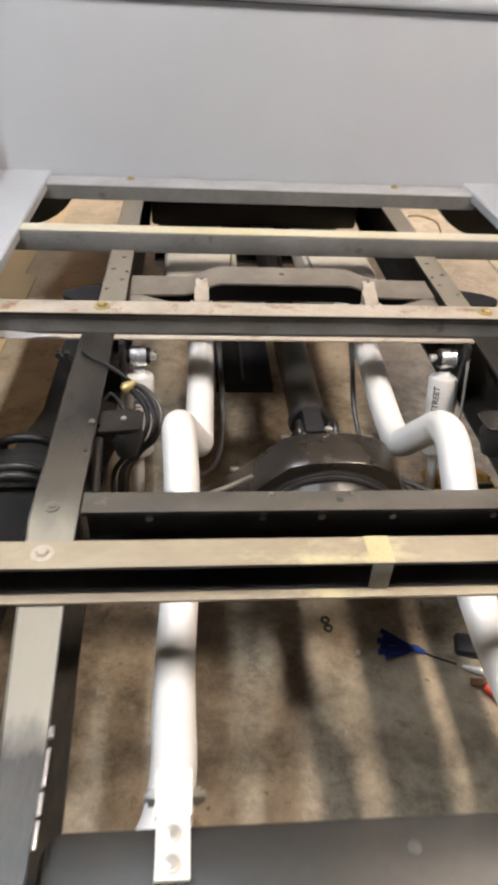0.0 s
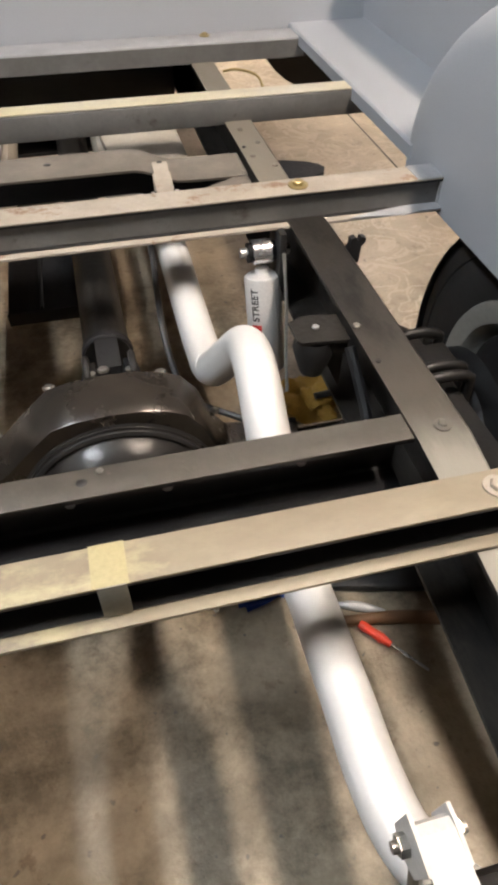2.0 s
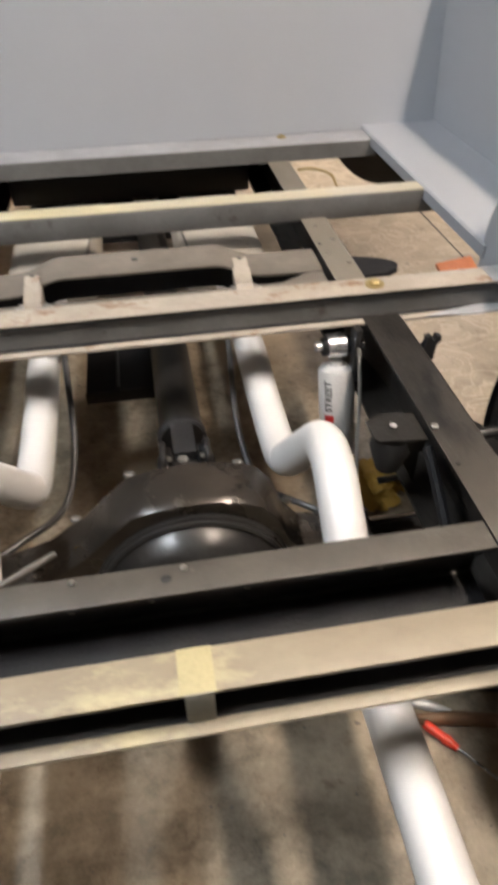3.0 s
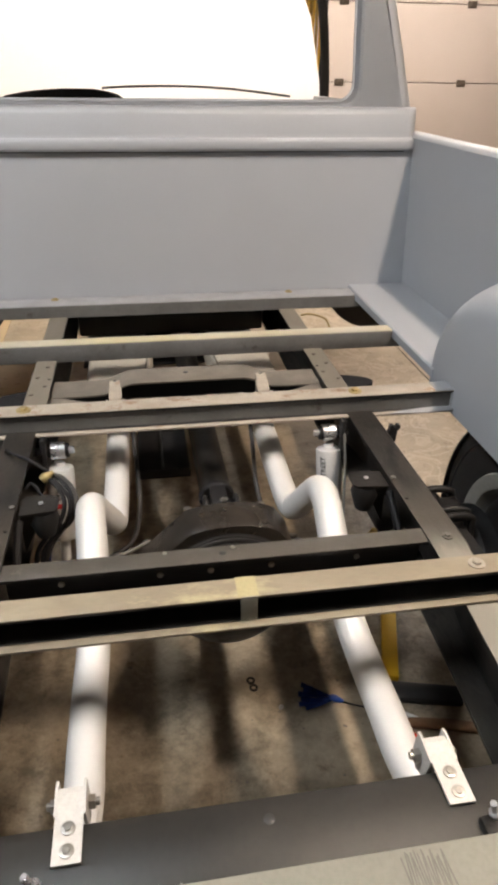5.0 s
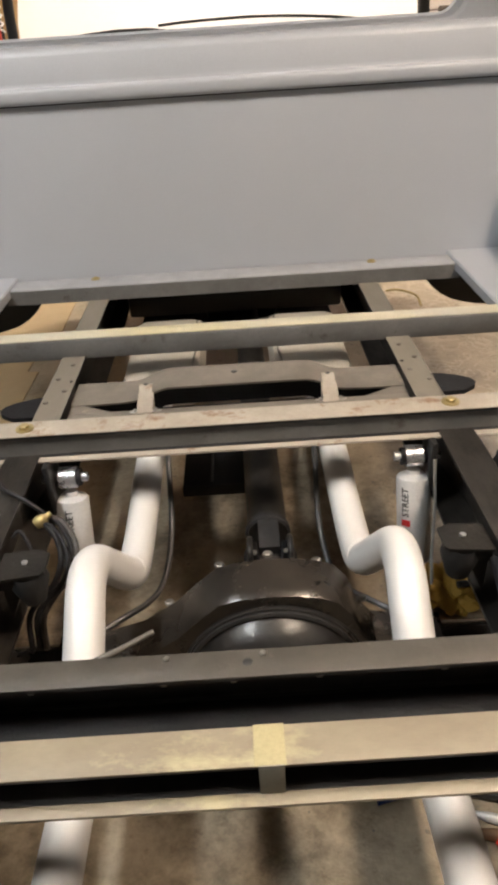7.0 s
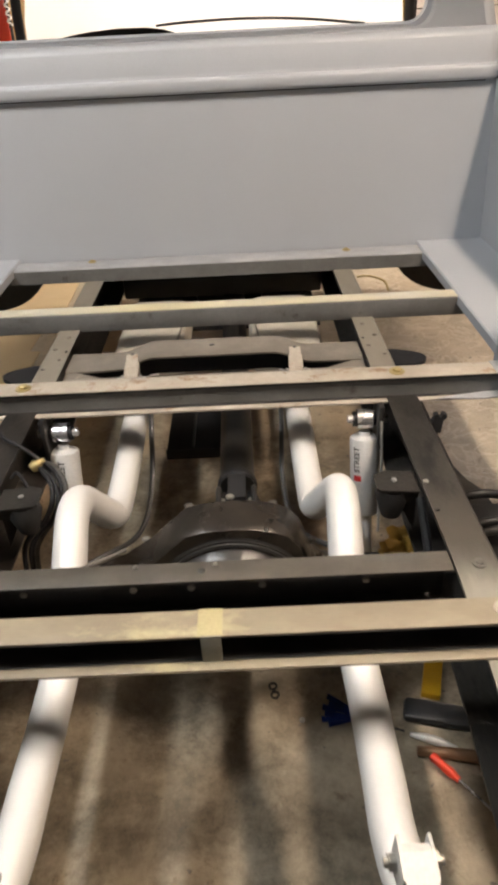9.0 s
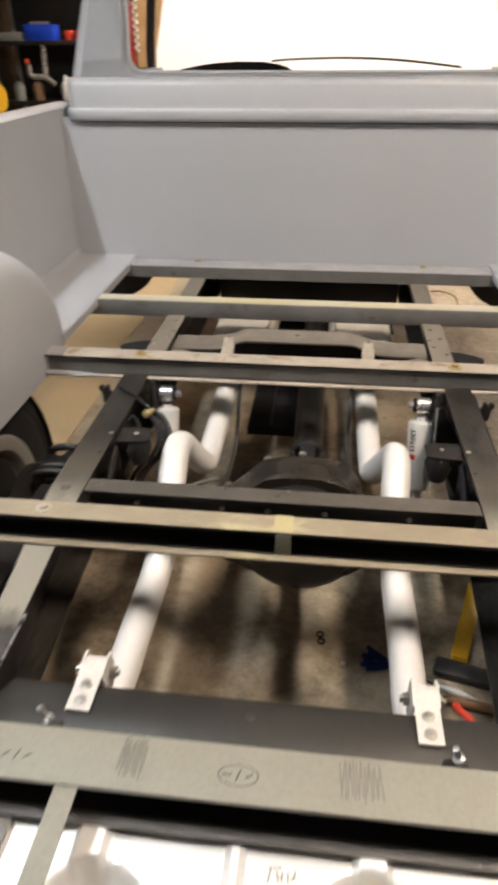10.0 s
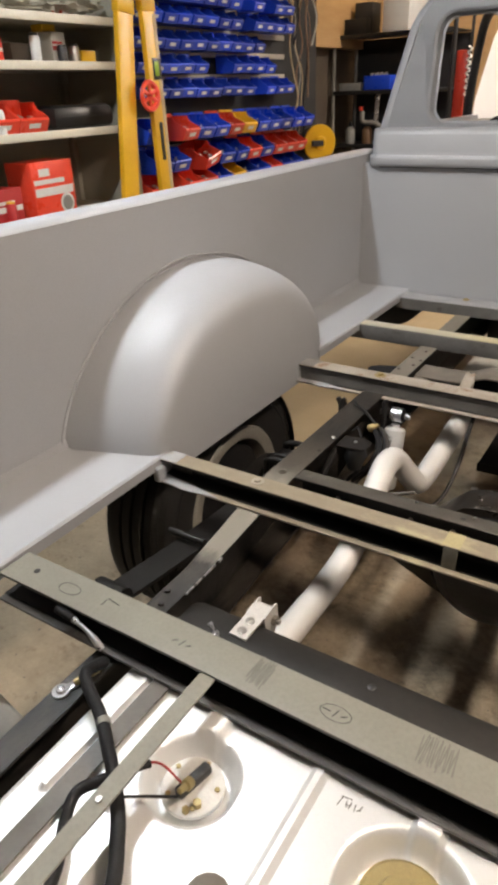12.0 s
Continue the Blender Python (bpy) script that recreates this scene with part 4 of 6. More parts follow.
# bed sides, ledges and wheel housings
WALL_X = 0.865
YR = -2.42
for s in (-1, 1):
    bm = bmesh.new()
    prof = [(WALL_X, 0.60), (WALL_X, 1.205), (WALL_X - 0.004, 1.217), (WALL_X + 0.002, 1.226), (WALL_X + 0.012, 1.230), (WALL_X + 0.055, 1.230), (WALL_X + 0.068, 1.226), (WALL_X + 0.076, 1.212), (WALL_X + 0.10, 1.0), (WALL_X + 0.10, 0.80), (WALL_X + 0.06, 0.50), (WALL_X + 0.05, 0.50), (WALL_X + 0.085, 0.80), (WALL_X + 0.085, 0.99), (WALL_X + 0.06, 1.19), (WALL_X + 0.008, 1.19), (WALL_X + 0.008, 0.60)]
    tip_in = 0.028 if s > 0 else 0.0
    prism(bm, [(s * (x - 0.008 * (s > 0) - tip_in * max(0, z - 0.72) / 0.5), z) for x, z in prof], YR, 0.12, "y")
    side = part("bed_side", bm, PRIMER, truck, "smooth grey-primed pickup bed side")
    for ya, yb in ((-0.79, 0.005), (YR, -1.55)):
        bm = bmesh.new()
        xi = 0.645
        prof = sheet([(xi, Z - 0.020), (xi, Z + 0.003), (xi + 0.003, Z + 0.006), (WALL_X - 0.02, Z + 0.006), (WALL_X - 0.006, Z + 0.012), (WALL_X - 0.001, Z + 0.03)], 0.003)
        prism(bm, [(s * x, z) for x, z in prof], ya, yb, "y")
        part("bed_ledge", bm, PRIMER, side, "flat grey-primed ledge along the bed side")
    # wheel housing: widest at the wall, its back end sloping and straight in plan, a soft shoulder to the flat inner face
    bm = bmesh.new()
    C, HL, TOP = -1.172, 0.485, 0.333
    rows = []
    M = 48
    shape = [(0.0, 0.485, 1.0), (0.04, 0.470, 0.998), (0.08, 0.456, 0.99), (0.115, 0.444, 0.972), (0.145, 0.434, 0.945), (0.170, 0.426, 0.908), (0.190, 0.418, 0.86), (0.203, 0.411, 0.80), (0.211, 0.404, 0.73), (0.215, 0.398, 0.65)]

    def arch(a, length, k):
        ca, sa = math.cos(a), math.sin(a)
        e = 0.95 if ca >= 0 else 1.22
        return C + length * abs(ca) ** e * (1 if ca >= 0 else -1), TOP * k * sa ** (0.84 if ca >= 0 else 0.84 + 0.36 * abs(ca))

    for i in range(M + 1):
        ring = []
        for dx, length, k in shape:
            py, pz = arch(math.pi * i / M, length, k)
            ring.append(bm.verts.new((s * (WALL_X - dx), py, Z + 0.004 + pz)))
        for zz in (0.5, 0.0):
            py, pz = arch(math.pi * i / M, 0.396, 0.65)
            ring.append(bm.verts.new((s * (WALL_X - 0.2165), py, Z + 0.004 + pz * zz)))
        ring.append(bm.verts.new((s * (WALL_X - 0.2165), py, 0.656)))
        rows.append(ring)
    for a, b in zip(rows, rows[1:]):
        for k in range(len(a) - 1):
            bm.faces.new((a[k], a[k + 1], b[k + 1], b[k]))
    bmesh.ops.remove_doubles(bm, verts=bm.verts, dist=0.0015)
    bmesh.ops.solidify(bm, geom=bm.faces[:], thickness=-0.002)
    house = part("wheel_housing", bm, PRIMER, truck, "rounded grey-primed wheel housing in the bed")
    # side flange, rear corner tab
    part("corner_tab", box(bmesh.new(), s * 0.632, s * 0.651, -1.602, -1.572, 0.668, 0.704, 0.006), PRIMER, house)
    pts = []
    for i in range(41):
        py, pz = arch(math.pi * i / 40, HL + 0.010, 1.03)
        pts.append((s * (WALL_X - 0.002), py, Z + 0.004 + pz))
    part("flange_bead", sweep(bmesh.new(), pts, 0.003, 6, 0), PRIMER, house)
    part("flange_bolt", lathe(bmesh.new(), [(0, 0), (0.008, 0), (0.006, 0.006), (0, 0.007)], along((s * 0.643, -0.833, 0.69), (s * 0.6, -0.833, 0.69)), 10), PRIMER, house)

# cab: back panel, belt, upper back with the window, roof, pillars
def rounded(x0, x1, z0, z1, r, n=6):
    out = []
    for cx, cz, a0 in ((x1 - r, z1 - r, 0), (x0 + r, z1 - r, 90), (x0 + r, z0 + r, 180), (x1 - r, z0 + r, 270)):
        for k in range(n + 1):
            a = radians(a0 + 90 * k / n)
            out.append((cx + r * math.cos(a), cz + r * math.sin(a)))
    return out


bm = bmesh.new()
box(bm, -0.868, 0.868, 0.0, 0.012, 0.685, 1.19, 0.0)
part("back_panel", bm, PRIMER, truck, "flat grey-primed panel at the front of the bed", smooth=False)
# belt moulding, shoulder up to the window
bm = bmesh.new()
belt = [(0.03, 1.178), (-0.012, 1.178), (-0.021, 1.181), (-0.026, 1.188), (-0.027, 1.206), (-0.0255, 1.213), (-0.022, 1.2165), (-0.012, 1.2180), (-0.0105, 1.2215), (-0.010, 1.230), (-0.007, 1.286), (-0.003, 1.295), (0.006, 1.302), (0.018, 1.3055), (0.046, 1.3075), (0.06, 1.307), (0.06, 1.178)]
prism(bm, belt, -0.80, 0.80, "x")
for s in (-1, 1):
    # rounded rear corners
    prev = None
    for k in range(9):
        a = radians(90 * k / 8)
        ring = []
        for y, z in belt:
            d = 0.06 - y
            out = 0.045 + 0.62 * max(0.0, d - 0.073)
            ring.append(bm.verts.new((s * (0.80 + out * math.sin(a)), 0.06 - d * math.cos(a), z)))
        if prev:
            for i in range(len(ring) - 1):
                bm.faces.new((prev[i], prev[i + 1], ring[i + 1], ring[i]))
        prev = ring
part("belt_moulding", bm, PRIMER, truck, "rounded grey-primed belt moulding of the cab")

part("belt_gap", box(bmesh.new(), -0.80, 0.80, -0.0035, -0.0005, 1.1745, 1.1785), CABLE, truck, "dark gap under the belt moulding", smooth=False)

# upper back: a tapered skin with rounded corners and a window hole
WIN = rounded(-0.632, 0.632, 1.322, 1.655, 0.055)


def lean(z):
    return 0.052 + (z - 1.30) * 0.16


def half_width(z):
    return 0.80 - 0.085 * max(0, z - 1.30) / 0.36 - 0.09 * max(0, (z - 1.62) / 0.14) ** 2


bm = bmesh.new()
n = len(WIN)
outer = []
for x, z in WIN:
    # outline point in the same direction
    ang = math.atan2((z - 1.495) / 0.16, x / 0.632)
    c_, s_ = math.cos(ang), math.sin(ang)
    k = 1 / max(abs(c_), abs(s_))
    oz = 1.495 + (0.255 if s_ > 0 else 0.192) * max(-1, min(1, s_ * k))
    outer.append((max(-1, min(1, c_ * k)) * half_width(oz), oz))
levels = [[], [], [], []]
for (x, z), (ox, oz) in zip(WIN, outer):
    levels[0].append(bm.verts.new((ox, lean(oz), oz)))
    levels[1].append(bm.verts.new((x * 1.035, lean(z), 1.495 + (z - 1.495) * 1.10)))
    levels[2].append(bm.verts.new((x * 1.02, lean(z) + 0.004, 1.495 + (z - 1.495) * 1.06)))
    levels[3].append(bm.verts.new((x, lean(z) + 0.028, z)))
for a, b in zip(levels, levels[1:]):
    for i in range(n):
        bm.faces.new((a[i], a[(i + 1) % n], b[(i + 1) % n], b[i]))
bmesh.ops.solidify(bm, geom=bm.faces[:], thickness=0.003)
upper = part("cab_back", bm, PRIMER, truck, "grey-primed upper cab back with window opening", smooth=False)
part("window_seal", sweep(bmesh.new(), [(x, lean(z) + 0.027, z) for x, z in WIN + WIN[:1]], 0.004, 6, 0), PRIMER, upper)

# roof and rear corners
bm = bmesh.new()
prev = None
for k in range(11):
    u = k / 10
    y = lean(1.75) + 0.02 + u * 1.05
    zt = 1.77 + 0.035 * math.sin(math.pi * min(1, 0.15 + u))
    ring = []
    for i in range(17):
        v = -1 + 2 * i / 16
        ring.append(bm.verts.new((0.70 * v, y - (0.03 if k == 0 else 0), zt - 0.06 * abs(v) ** 4 - (0.03 if k == 0 else 0))))
    if prev:
        for i in range(16):
            bm.faces.new((prev[i], prev[i + 1], ring[i + 1], ring[i]))
    prev = ring
bmesh.ops.solidify(bm, geom=bm.faces[:], thickness=0.02)
part("roof", bm, PRIMER, truck, "grey-primed cab roof")
for s in (-1, 1):
    # rear quarter of the cab side, behind the door opening
    bm = bmesh.new()
    prev = None
    for k in range(13):
        z = 1.30 + 0.45 * k / 12
        hw = half_width(z)
        ring = []
        for j, (dy, dx) in enumerate(((0.0, 0.0), (0.004, 0.014), (0.012, 0.027), (0.026, 0.037), (0.050, 0.043), (0.10, 0.045), (0.22, 0.045), (0.22, 0.02))):
            ring.append(bm.verts.new((s * (hw + dx), lean(z) + dy, z)))
        if prev:
            for i in range(len(ring) - 1):
                bm.faces.new((prev[i], prev[i + 1], ring[i + 1], ring[i]))
        prev = ring
    part("rear_pillar", bm, PRIMER, truck, "rounded grey-primed rear cab pillar")
    # lower cab side, door and front pillar
    bm = bmesh.new()
    prism(bm, [(0.06, 0.60), (0.06, 1.30), (1.55, 1.30), (1.55, 0.60)], s * 0.845, s * 0.80, "x")
    part("cab_side", bm, PRIMER, truck, "grey-primed cab side and door", smooth=False)
    part("front_pillar", sweep(bmesh.new(), [(s * 0.860, 1.30, 1.26), (s * 0.845, 1.28, 1.45), (s * 0.79, 1.20, 1.70), (s * 0.70, 1.10, 1.78)], 0.022, 10), BLACK, truck, "dark front window pillar")
for s in (-1, 1):
    part("cab_corner", prism(bmesh.new(), [(s * x, z) for x, z in ((0.597, 0.70), (0.600, 0.626), (0.622, 0.600), (0.650, 0.577), (0.685, 0.558), (0.720, 0.547), (0.765, 0.537), (0.86, 0.528), (0.86, 0.70))], 0.03, 0.20, "y"), BLACK, truck, "black underside corner of the cab", smooth=False)
part("cab_floor", box(bmesh.new(), -0.80, 0.80, 0.06, 1.5, 0.70, 0.72), BLACK, truck, "dark cab floor", smooth=False)
shield = part("underbody_shield", box(bmesh.new(), -0.35, 0.35, 0.10, 1.5, 0.40, 0.41, 0.002), BLACK, truck, "black underbody shield between the rails")
part("transmission_case", box(bmesh.new(), -0.12, 0.16, 0.30, 1.1, 0.41, 0.60, 0.05), BLACK, shield, "black transmission case")
part("transmission_mount", box(bmesh.new(), -0.36, 0.36, 0.18, 0.26, 0.50, 0.60, 0.01), BLACK, shield, "black transmission crossmember")
# unseen panel added to keep the front tubes from lighting the floor below
part("firewall", box(bmesh.new(), -0.86, 0.86, 1.56, 1.60, 0.22, 1.24), BLACK, truck, "unseen black panel that blocks light from the front bay", smooth=False)

# windshield masked with white paper, lit from the garage lights in front
m, nn, ll, bb = nodes_of("white_masking_paper")
tr = nn.new("ShaderNodeBsdfTranslucent")
tr.inputs["Color"].default_value = (0.92, 0.90, 0.88, 1)
mx = nn.new("ShaderNodeMixShader")
mx.inputs[0].default_value = 0.75
bb.inputs["Base Color"].default_value = (0.85, 0.84, 0.82, 1)
bb.inputs["Roughness"].default_value = 0.8
ll.new(bb.outputs[0], mx.inputs[1])
ll.new(tr.outputs[0], mx.inputs[2])
ll.new(mx.outputs[0], nn["Material Output"].inputs["Surface"])
PAPER = m
bm = bmesh.new()
vs = []
for k in range(9):
    z = 1.24 + 0.52 * k / 8
    ring = [bm.verts.new((x / 8 * (0.828 - 0.085 * max(0, (z - 1.34)) / 0.3 - 0.05 * max(0, (z - 1.64) / 0.1) ** 2), 1.30 - 0.22 * (z - 1.24) + 0.06 * (1 - (x / 8) ** 2), z)) for x in range(-8, 9)]
    vs.append(ring)
for a, b in zip(vs, vs[1:]):
    for k in range(16):
        bm.faces.new((a[k], a[k + 1], b[k + 1], b[k]))
part("windshield_paper", bm, PAPER, truck, "windshield masked with bright white paper")
# dashboard, gauge hood and steering wheel behind the glass
dash = part("dashboard", box(bmesh.new(), -0.79, 0.79, 0.92, 1.25, 1.10, 1.285, 0.02), PALE, truck, "cream dashboard top")
bmh = bmesh.new()
prism(bmh, [(-0.66, 1.28), (-0.62, 1.304), (-0.55, 1.317), (-0.48, 1.325), (-0.38, 1.331), (-0.26, 1.330), (-0.20, 1.322), (-0.155, 1.309), (-0.11, 1.28)], 0.92, 0.99, "y")
part("gauge_hood", bmh, BLACK, dash, "low black gauge hood")
part("dash_wire", sweep(bmesh.new(), [(-0.22, 0.93, 1.334), (-0.10, 0.93, 1.341), (0.12, 0.93, 1.344), (0.35, 0.93, 1.334), (0.60, 0.93, 1.308)], 0.0045, 6), BLACK, dash, "thin dark trim line")

# fuel tank between the rails at the tail
S1, S2 = (-0.138, -2.141), (0.150, -2.138)


def smooth_step(a, b, v):
    u = max(0.0, min(1.0, (v - a) / (b - a)))
    return u * u * (3 - 2 * u)


def tank_top(x, y):
    """Height of the pressed tank top: two round wells, raised beads and ribs."""
    z = 0.655
    for (cx, cy), r0, r1 in ((S1, 0.049, 0.068), (S2, 0.058, 0.082)):
        d = math.hypot(x - cx, y - cy)
        z -= 0.036 * (1 - smooth_step(r0, r1, d))
    for bx, w, y0, y1 in ((-0.296, 0.008, -2.25, -2.045), (0.004, 0.011, -2.22, -2.045), (0.300, 0.008, -2.30, -2.045)):
        off = math.hypot(x - bx, max(0, y - y1, y0 - y))
        z += 0.008 * (1 - smooth_step(w * 0.4, w, off))
    for bx in (-0.155, 0.150):
        z += 0.012 * (1 - smooth_step(0.012, 0.022, abs(x - bx))) * smooth_step(-2.098, -2.078, y)
    e = min(0.352 - abs(x), -2.018 - y)
    return z - 0.03 * (1 - smooth_step(0.0, 0.03, e)) ** 2


bm = bmesh.new()
nx, ny = 176, 120
cols = [[bm.verts.new((-0.352 + 0.704 * i / nx, -2.018 - 0.50 * j / ny, tank_top(-0.352 + 0.704 * i / nx, -2.018 - 0.50 * j / ny))) for j in range(ny + 1)] for i in range(nx + 1)]
for i in range(nx):
    for j in range(ny):
        bm.faces.new((cols[i][j], cols[i + 1][j], cols[i + 1][j + 1], cols[i][j + 1]))
tank = part("fuel_tank", bm, TANK, truck, "silver pressed-steel fuel tank between the rear rails")
part("tank_body", box(bmesh.new(), -0.351, 0.351, -2.85, -2.019, 0.40, 0.612, 0.01), TANK, tank)
part("tank_top_end", box(bmesh.new(), -0.351, 0.351, -2.85, -2.518, 0.61, 0.655, 0.01), TANK, tank)
m0 = Matrix.Translation((S1[0], S1[1], 0.629))
sender = part("fuel_sender", lathe(bmesh.new(), [(0.043, 0.002), (0.043, 0.008), (0.040, 0.010), (0, 0.010)], m0, 32), WHITE, tank, "pale round fuel sender flange")
bm = bmesh.new()
box(bm, -0.0075, 0.0075, -0.026, 0.030, 0.01, 0.026, 0.004, m0 @ Matrix.Rotation(radians(-12), 4, "Z"))
part("connector", bm, BLACK, tank, "black electrical connector")
bm = bmesh.new()
lathe(bm, [(0, 0.0), (0.008, 0.0), (0.008, 0.010), (0.005, 0.012), (0.004, 0.024), (0, 0.024)], m0 @ Matrix.Translation((0.004, -0.008, 0.030)) @ Matrix.Rotation(radians(70), 4, "X"), 8)
lathe(bm, [(0, 0.01), (0.006, 0.01), (0.006, 0.018), (0, 0.018)], m0 @ Matrix.Translation((0.022, -0.020, 0)), 6)
lathe(bm, [(0, 0.01), (0.005, 0.01), (0.005, 0.016), (0, 0.016)], m0 @ Matrix.Translation((0.014, -0.034, 0)), 6)
part("brass_fitting", bm, GOLD, tank, "brass fuel fitting")
for k in range(5):
    a = 2 * math.pi * k / 5 + 0.3
    hex_bolt(S1[0] + 0.034 * math.cos(a), S1[1] + 0.034 * math.sin(a), 0.639, tank, 0.004, GOLD, washer=False, name="screw")
m1 = Matrix.Translation((S2[0], S2[1], 0.629))
part("pump_cap", lathe(bmesh.new(), [(0.050, 0.002), (0.050, 0.014), (0.045, 0.018), (0.03, 0.018), (0.026, 0.026), (0, 0.026)], m1, 32), GOLD, tank, "brass-coloured tank cap")
part("filler_neck", lathe(bmesh.new(), [(0.026, 0), (0.026, 0.016), (0.020, 0.020), (0, 0.020)], Matrix.Translation((-0.03, -2.255, 0.655)), 14), FRAME_GREY, tank)
for k, (dx, dy, w, h, a) in enumerate(((0, 0, 0.0015, 0.022, -10), (0.008, 0.010, 0.018, 0.0015, 8), (0.012, -0.001, 0.0015, 0.014, 15), (0.019, -0.001, 0.0015, 0.014, -5), (0.015, -0.002, 0.009, 0.0015, 0), (0.028, -0.001, 0.0015, 0.014, 5), (0.036, -0.002, 0.008, 0.0015, 25), (0.038, 0.004, 0.0015, 0.01, -15))):
    part("pen_mark", box(bmesh.new(), -w * 0.4, w * 0.4, -h * 0.35, h * 0.35, 0, 0.0004, 0, pose(0.042 + dx * 0.7, -2.070 + dy * 0.7, 0.6556, 0, 0, a)), SILL_SCUFF, tank, smooth=False)
part("tank_strap", prism(bmesh.new(), sheet([(-2.0, 0.655), (-2.02, 0.662), (-2.6, 0.662), (-2.85, 0.66)], 0.004), -0.281, -0.251, "x"), CROSS_TOP, truck, "flat dark grey tank strap", smooth=False)
strap = part("flat_bar", box(bmesh.new(), -0.198, -0.172, -2.75, -2.024, 0.7105, 0.7145, 0.001), SILL_GREY, truck, "olive-grey flat steel bar over the tank", smooth=False)
hex_bolt(-0.185, -2.253, 0.7145, strap, 0.005, ZINC, washer=False)

# clevis bolts where the tube meets the rails
for s in (-1, 1):
    bm = bmesh.new()
    box(bm, s * 0.259 - 0.016, s * 0.259 + 0.016, -1.952, -1.907, 0.628, 0.648, 0.005)
    clip = part("tube_clip", bm, FRAME, truck, "dark steel tube clip with bolt")
    bm = bmesh.new()
    lathe(bm, [(0, 0), (0.008, 0), (0.008, 0.007), (0.0042, 0.009), (0.0042, 0.026), (0, 0.027)], Matrix.Translation((s * 0.264, -1.910, 0.646)) @ Matrix.Rotation(radians(-18), 4, "Y"), 8)
    part("stud", bm, CHROME, clip, "bright threaded stud")

# battery cables by the tank
for pts, r in (([(-0.368, -2.060, 0.668), (-0.364, -2.100, 0.685), (-0.335, -2.124, 0.690), (-0.285, -2.151, 0.690), (-0.232, -2.190, 0.690), (-0.196, -2.218, 0.690), (-0.152, -2.262, 0.688), (-0.11, -2.33, 0.68), (-0.09, -2.45, 0.675)], 0.0092),
               ([(-0.205, -2.205, 0.688), (-0.222, -2.222, 0.684), (-0.238, -2.246, 0.68), (-0.224, -2.280, 0.675), (-0.19, -2.33, 0.672), (-0.16, -2.42, 0.672)], 0.0075)):
    loom = part("cable_loom", sweep(bmesh.new(), pts, r, 12), CABLE, truck, "thick black cable loom over the tank")
part("loom_tie", sweep(bmesh.new(), [(-0.278, -2.154, 0.690), (-0.270, -2.160, 0.690)], 0.0102, 12, 0), BARE, loom, "grey cable tie")
part("sender_wire", sweep(bmesh.new(), [(-0.19, -2.19, 0.695), (-0.175, -2.16, 0.68), (-0.14, -2.155, 0.655)], 0.0017, 6), REDMARK, truck, "thin red sender wire")
part("sender_wire", sweep(bmesh.new(), [(-0.18, -2.225, 0.69), (-0.165, -2.20, 0.67), (-0.140, -2.17, 0.650)], 0.002, 6), CABLE, truck, "thin dark sender wire")
part("wire_boot", sweep(bmesh.new(), [(-0.197, -2.20, 0.695), (-0.180, -2.17, 0.687)], 0.005, 8, 0), CABLE, truck)
lug = Matrix.Translation((-0.391, -2.132, 0.657)) @ Matrix.Rotation(radians(-22), 4, "Z")
bm = bmesh.new()
lathe(bm, [(0.005, 0.0), (0.0135, 0.0), (0.0135, 0.004), (0.005, 0.004), (0.005, 0.0)], lug, 24)
box(bm, -0.007, 0.007, 0.010, 0.026, 0.0, 0.004, 0.001, lug)
lathe(bm, [(0, 0.004), (0.0075, 0.004), (0.0075, 0.009), (0.006, 0.010), (0, 0.010)], lug, 6)
cable_lug = part("cable_lug", bm, CHROME, truck, "bright crimped ring cable lug bolted to the rail")
part("crimp", sweep(bmesh.new(), [lug @ Vector((0, 0.022, 0.004)), lug @ Vector((0, 0.040, 0.007)), lug @ Vector((0.002, 0.062, 0.012))], 0.0062, 12), GOLD, cable_lug, "brass crimp barrel")
for k, (y0, y1) in enumerate(((-1.745, -1.757), (-1.768, -1.806), (-1.812, -1.832), (-1.838, -1.862))):
    part("edge_strip", sweep(bmesh.new(), [(-0.361 - 0.02 * (y1 + 1.85), y0, 0.658), (-0.3605 - 0.02 * (y1 + 1.85), (y0 + y1) / 2, 0.6585), (-0.360 - 0.02 * (y1 + 1.85), y1, 0.658)], 0.0030 if k == 0 else 0.0021, 8, 4), CHROME, truck, "bright scraped steel line clip")
bm = bmesh.new()
sweep(bm, [(-0.480, -2.041, 0.708), (-0.452, -2.042, 0.705), (-0.424, -2.044, 0.699), (-0.400, -2.047, 0.690), (-0.382, -2.050, 0.678)], lambda u: 0.0048 + 0.0015 * math.sin(9 * u), 12)
end = part("cable_lug", bm, CHROME, truck, "silver wrapped cable end")
part("tape_wrap", sweep(bmesh.new(), [(-0.484, -2.041, 0.708), (-0.466, -2.0415, 0.7065), (-0.446, -2.0425, 0.7038)], 0.0072, 12), CABLE, end, "black tape wrap")
part("filler_pipe", sweep(bmesh.new(), [(-0.44, -2.17, 0.50), (-0.62, -2.13, 0.47), (-0.95, -2.06, 0.42)], 0.032, 16), BARE, truck, "grey steel pipe beside the frame")


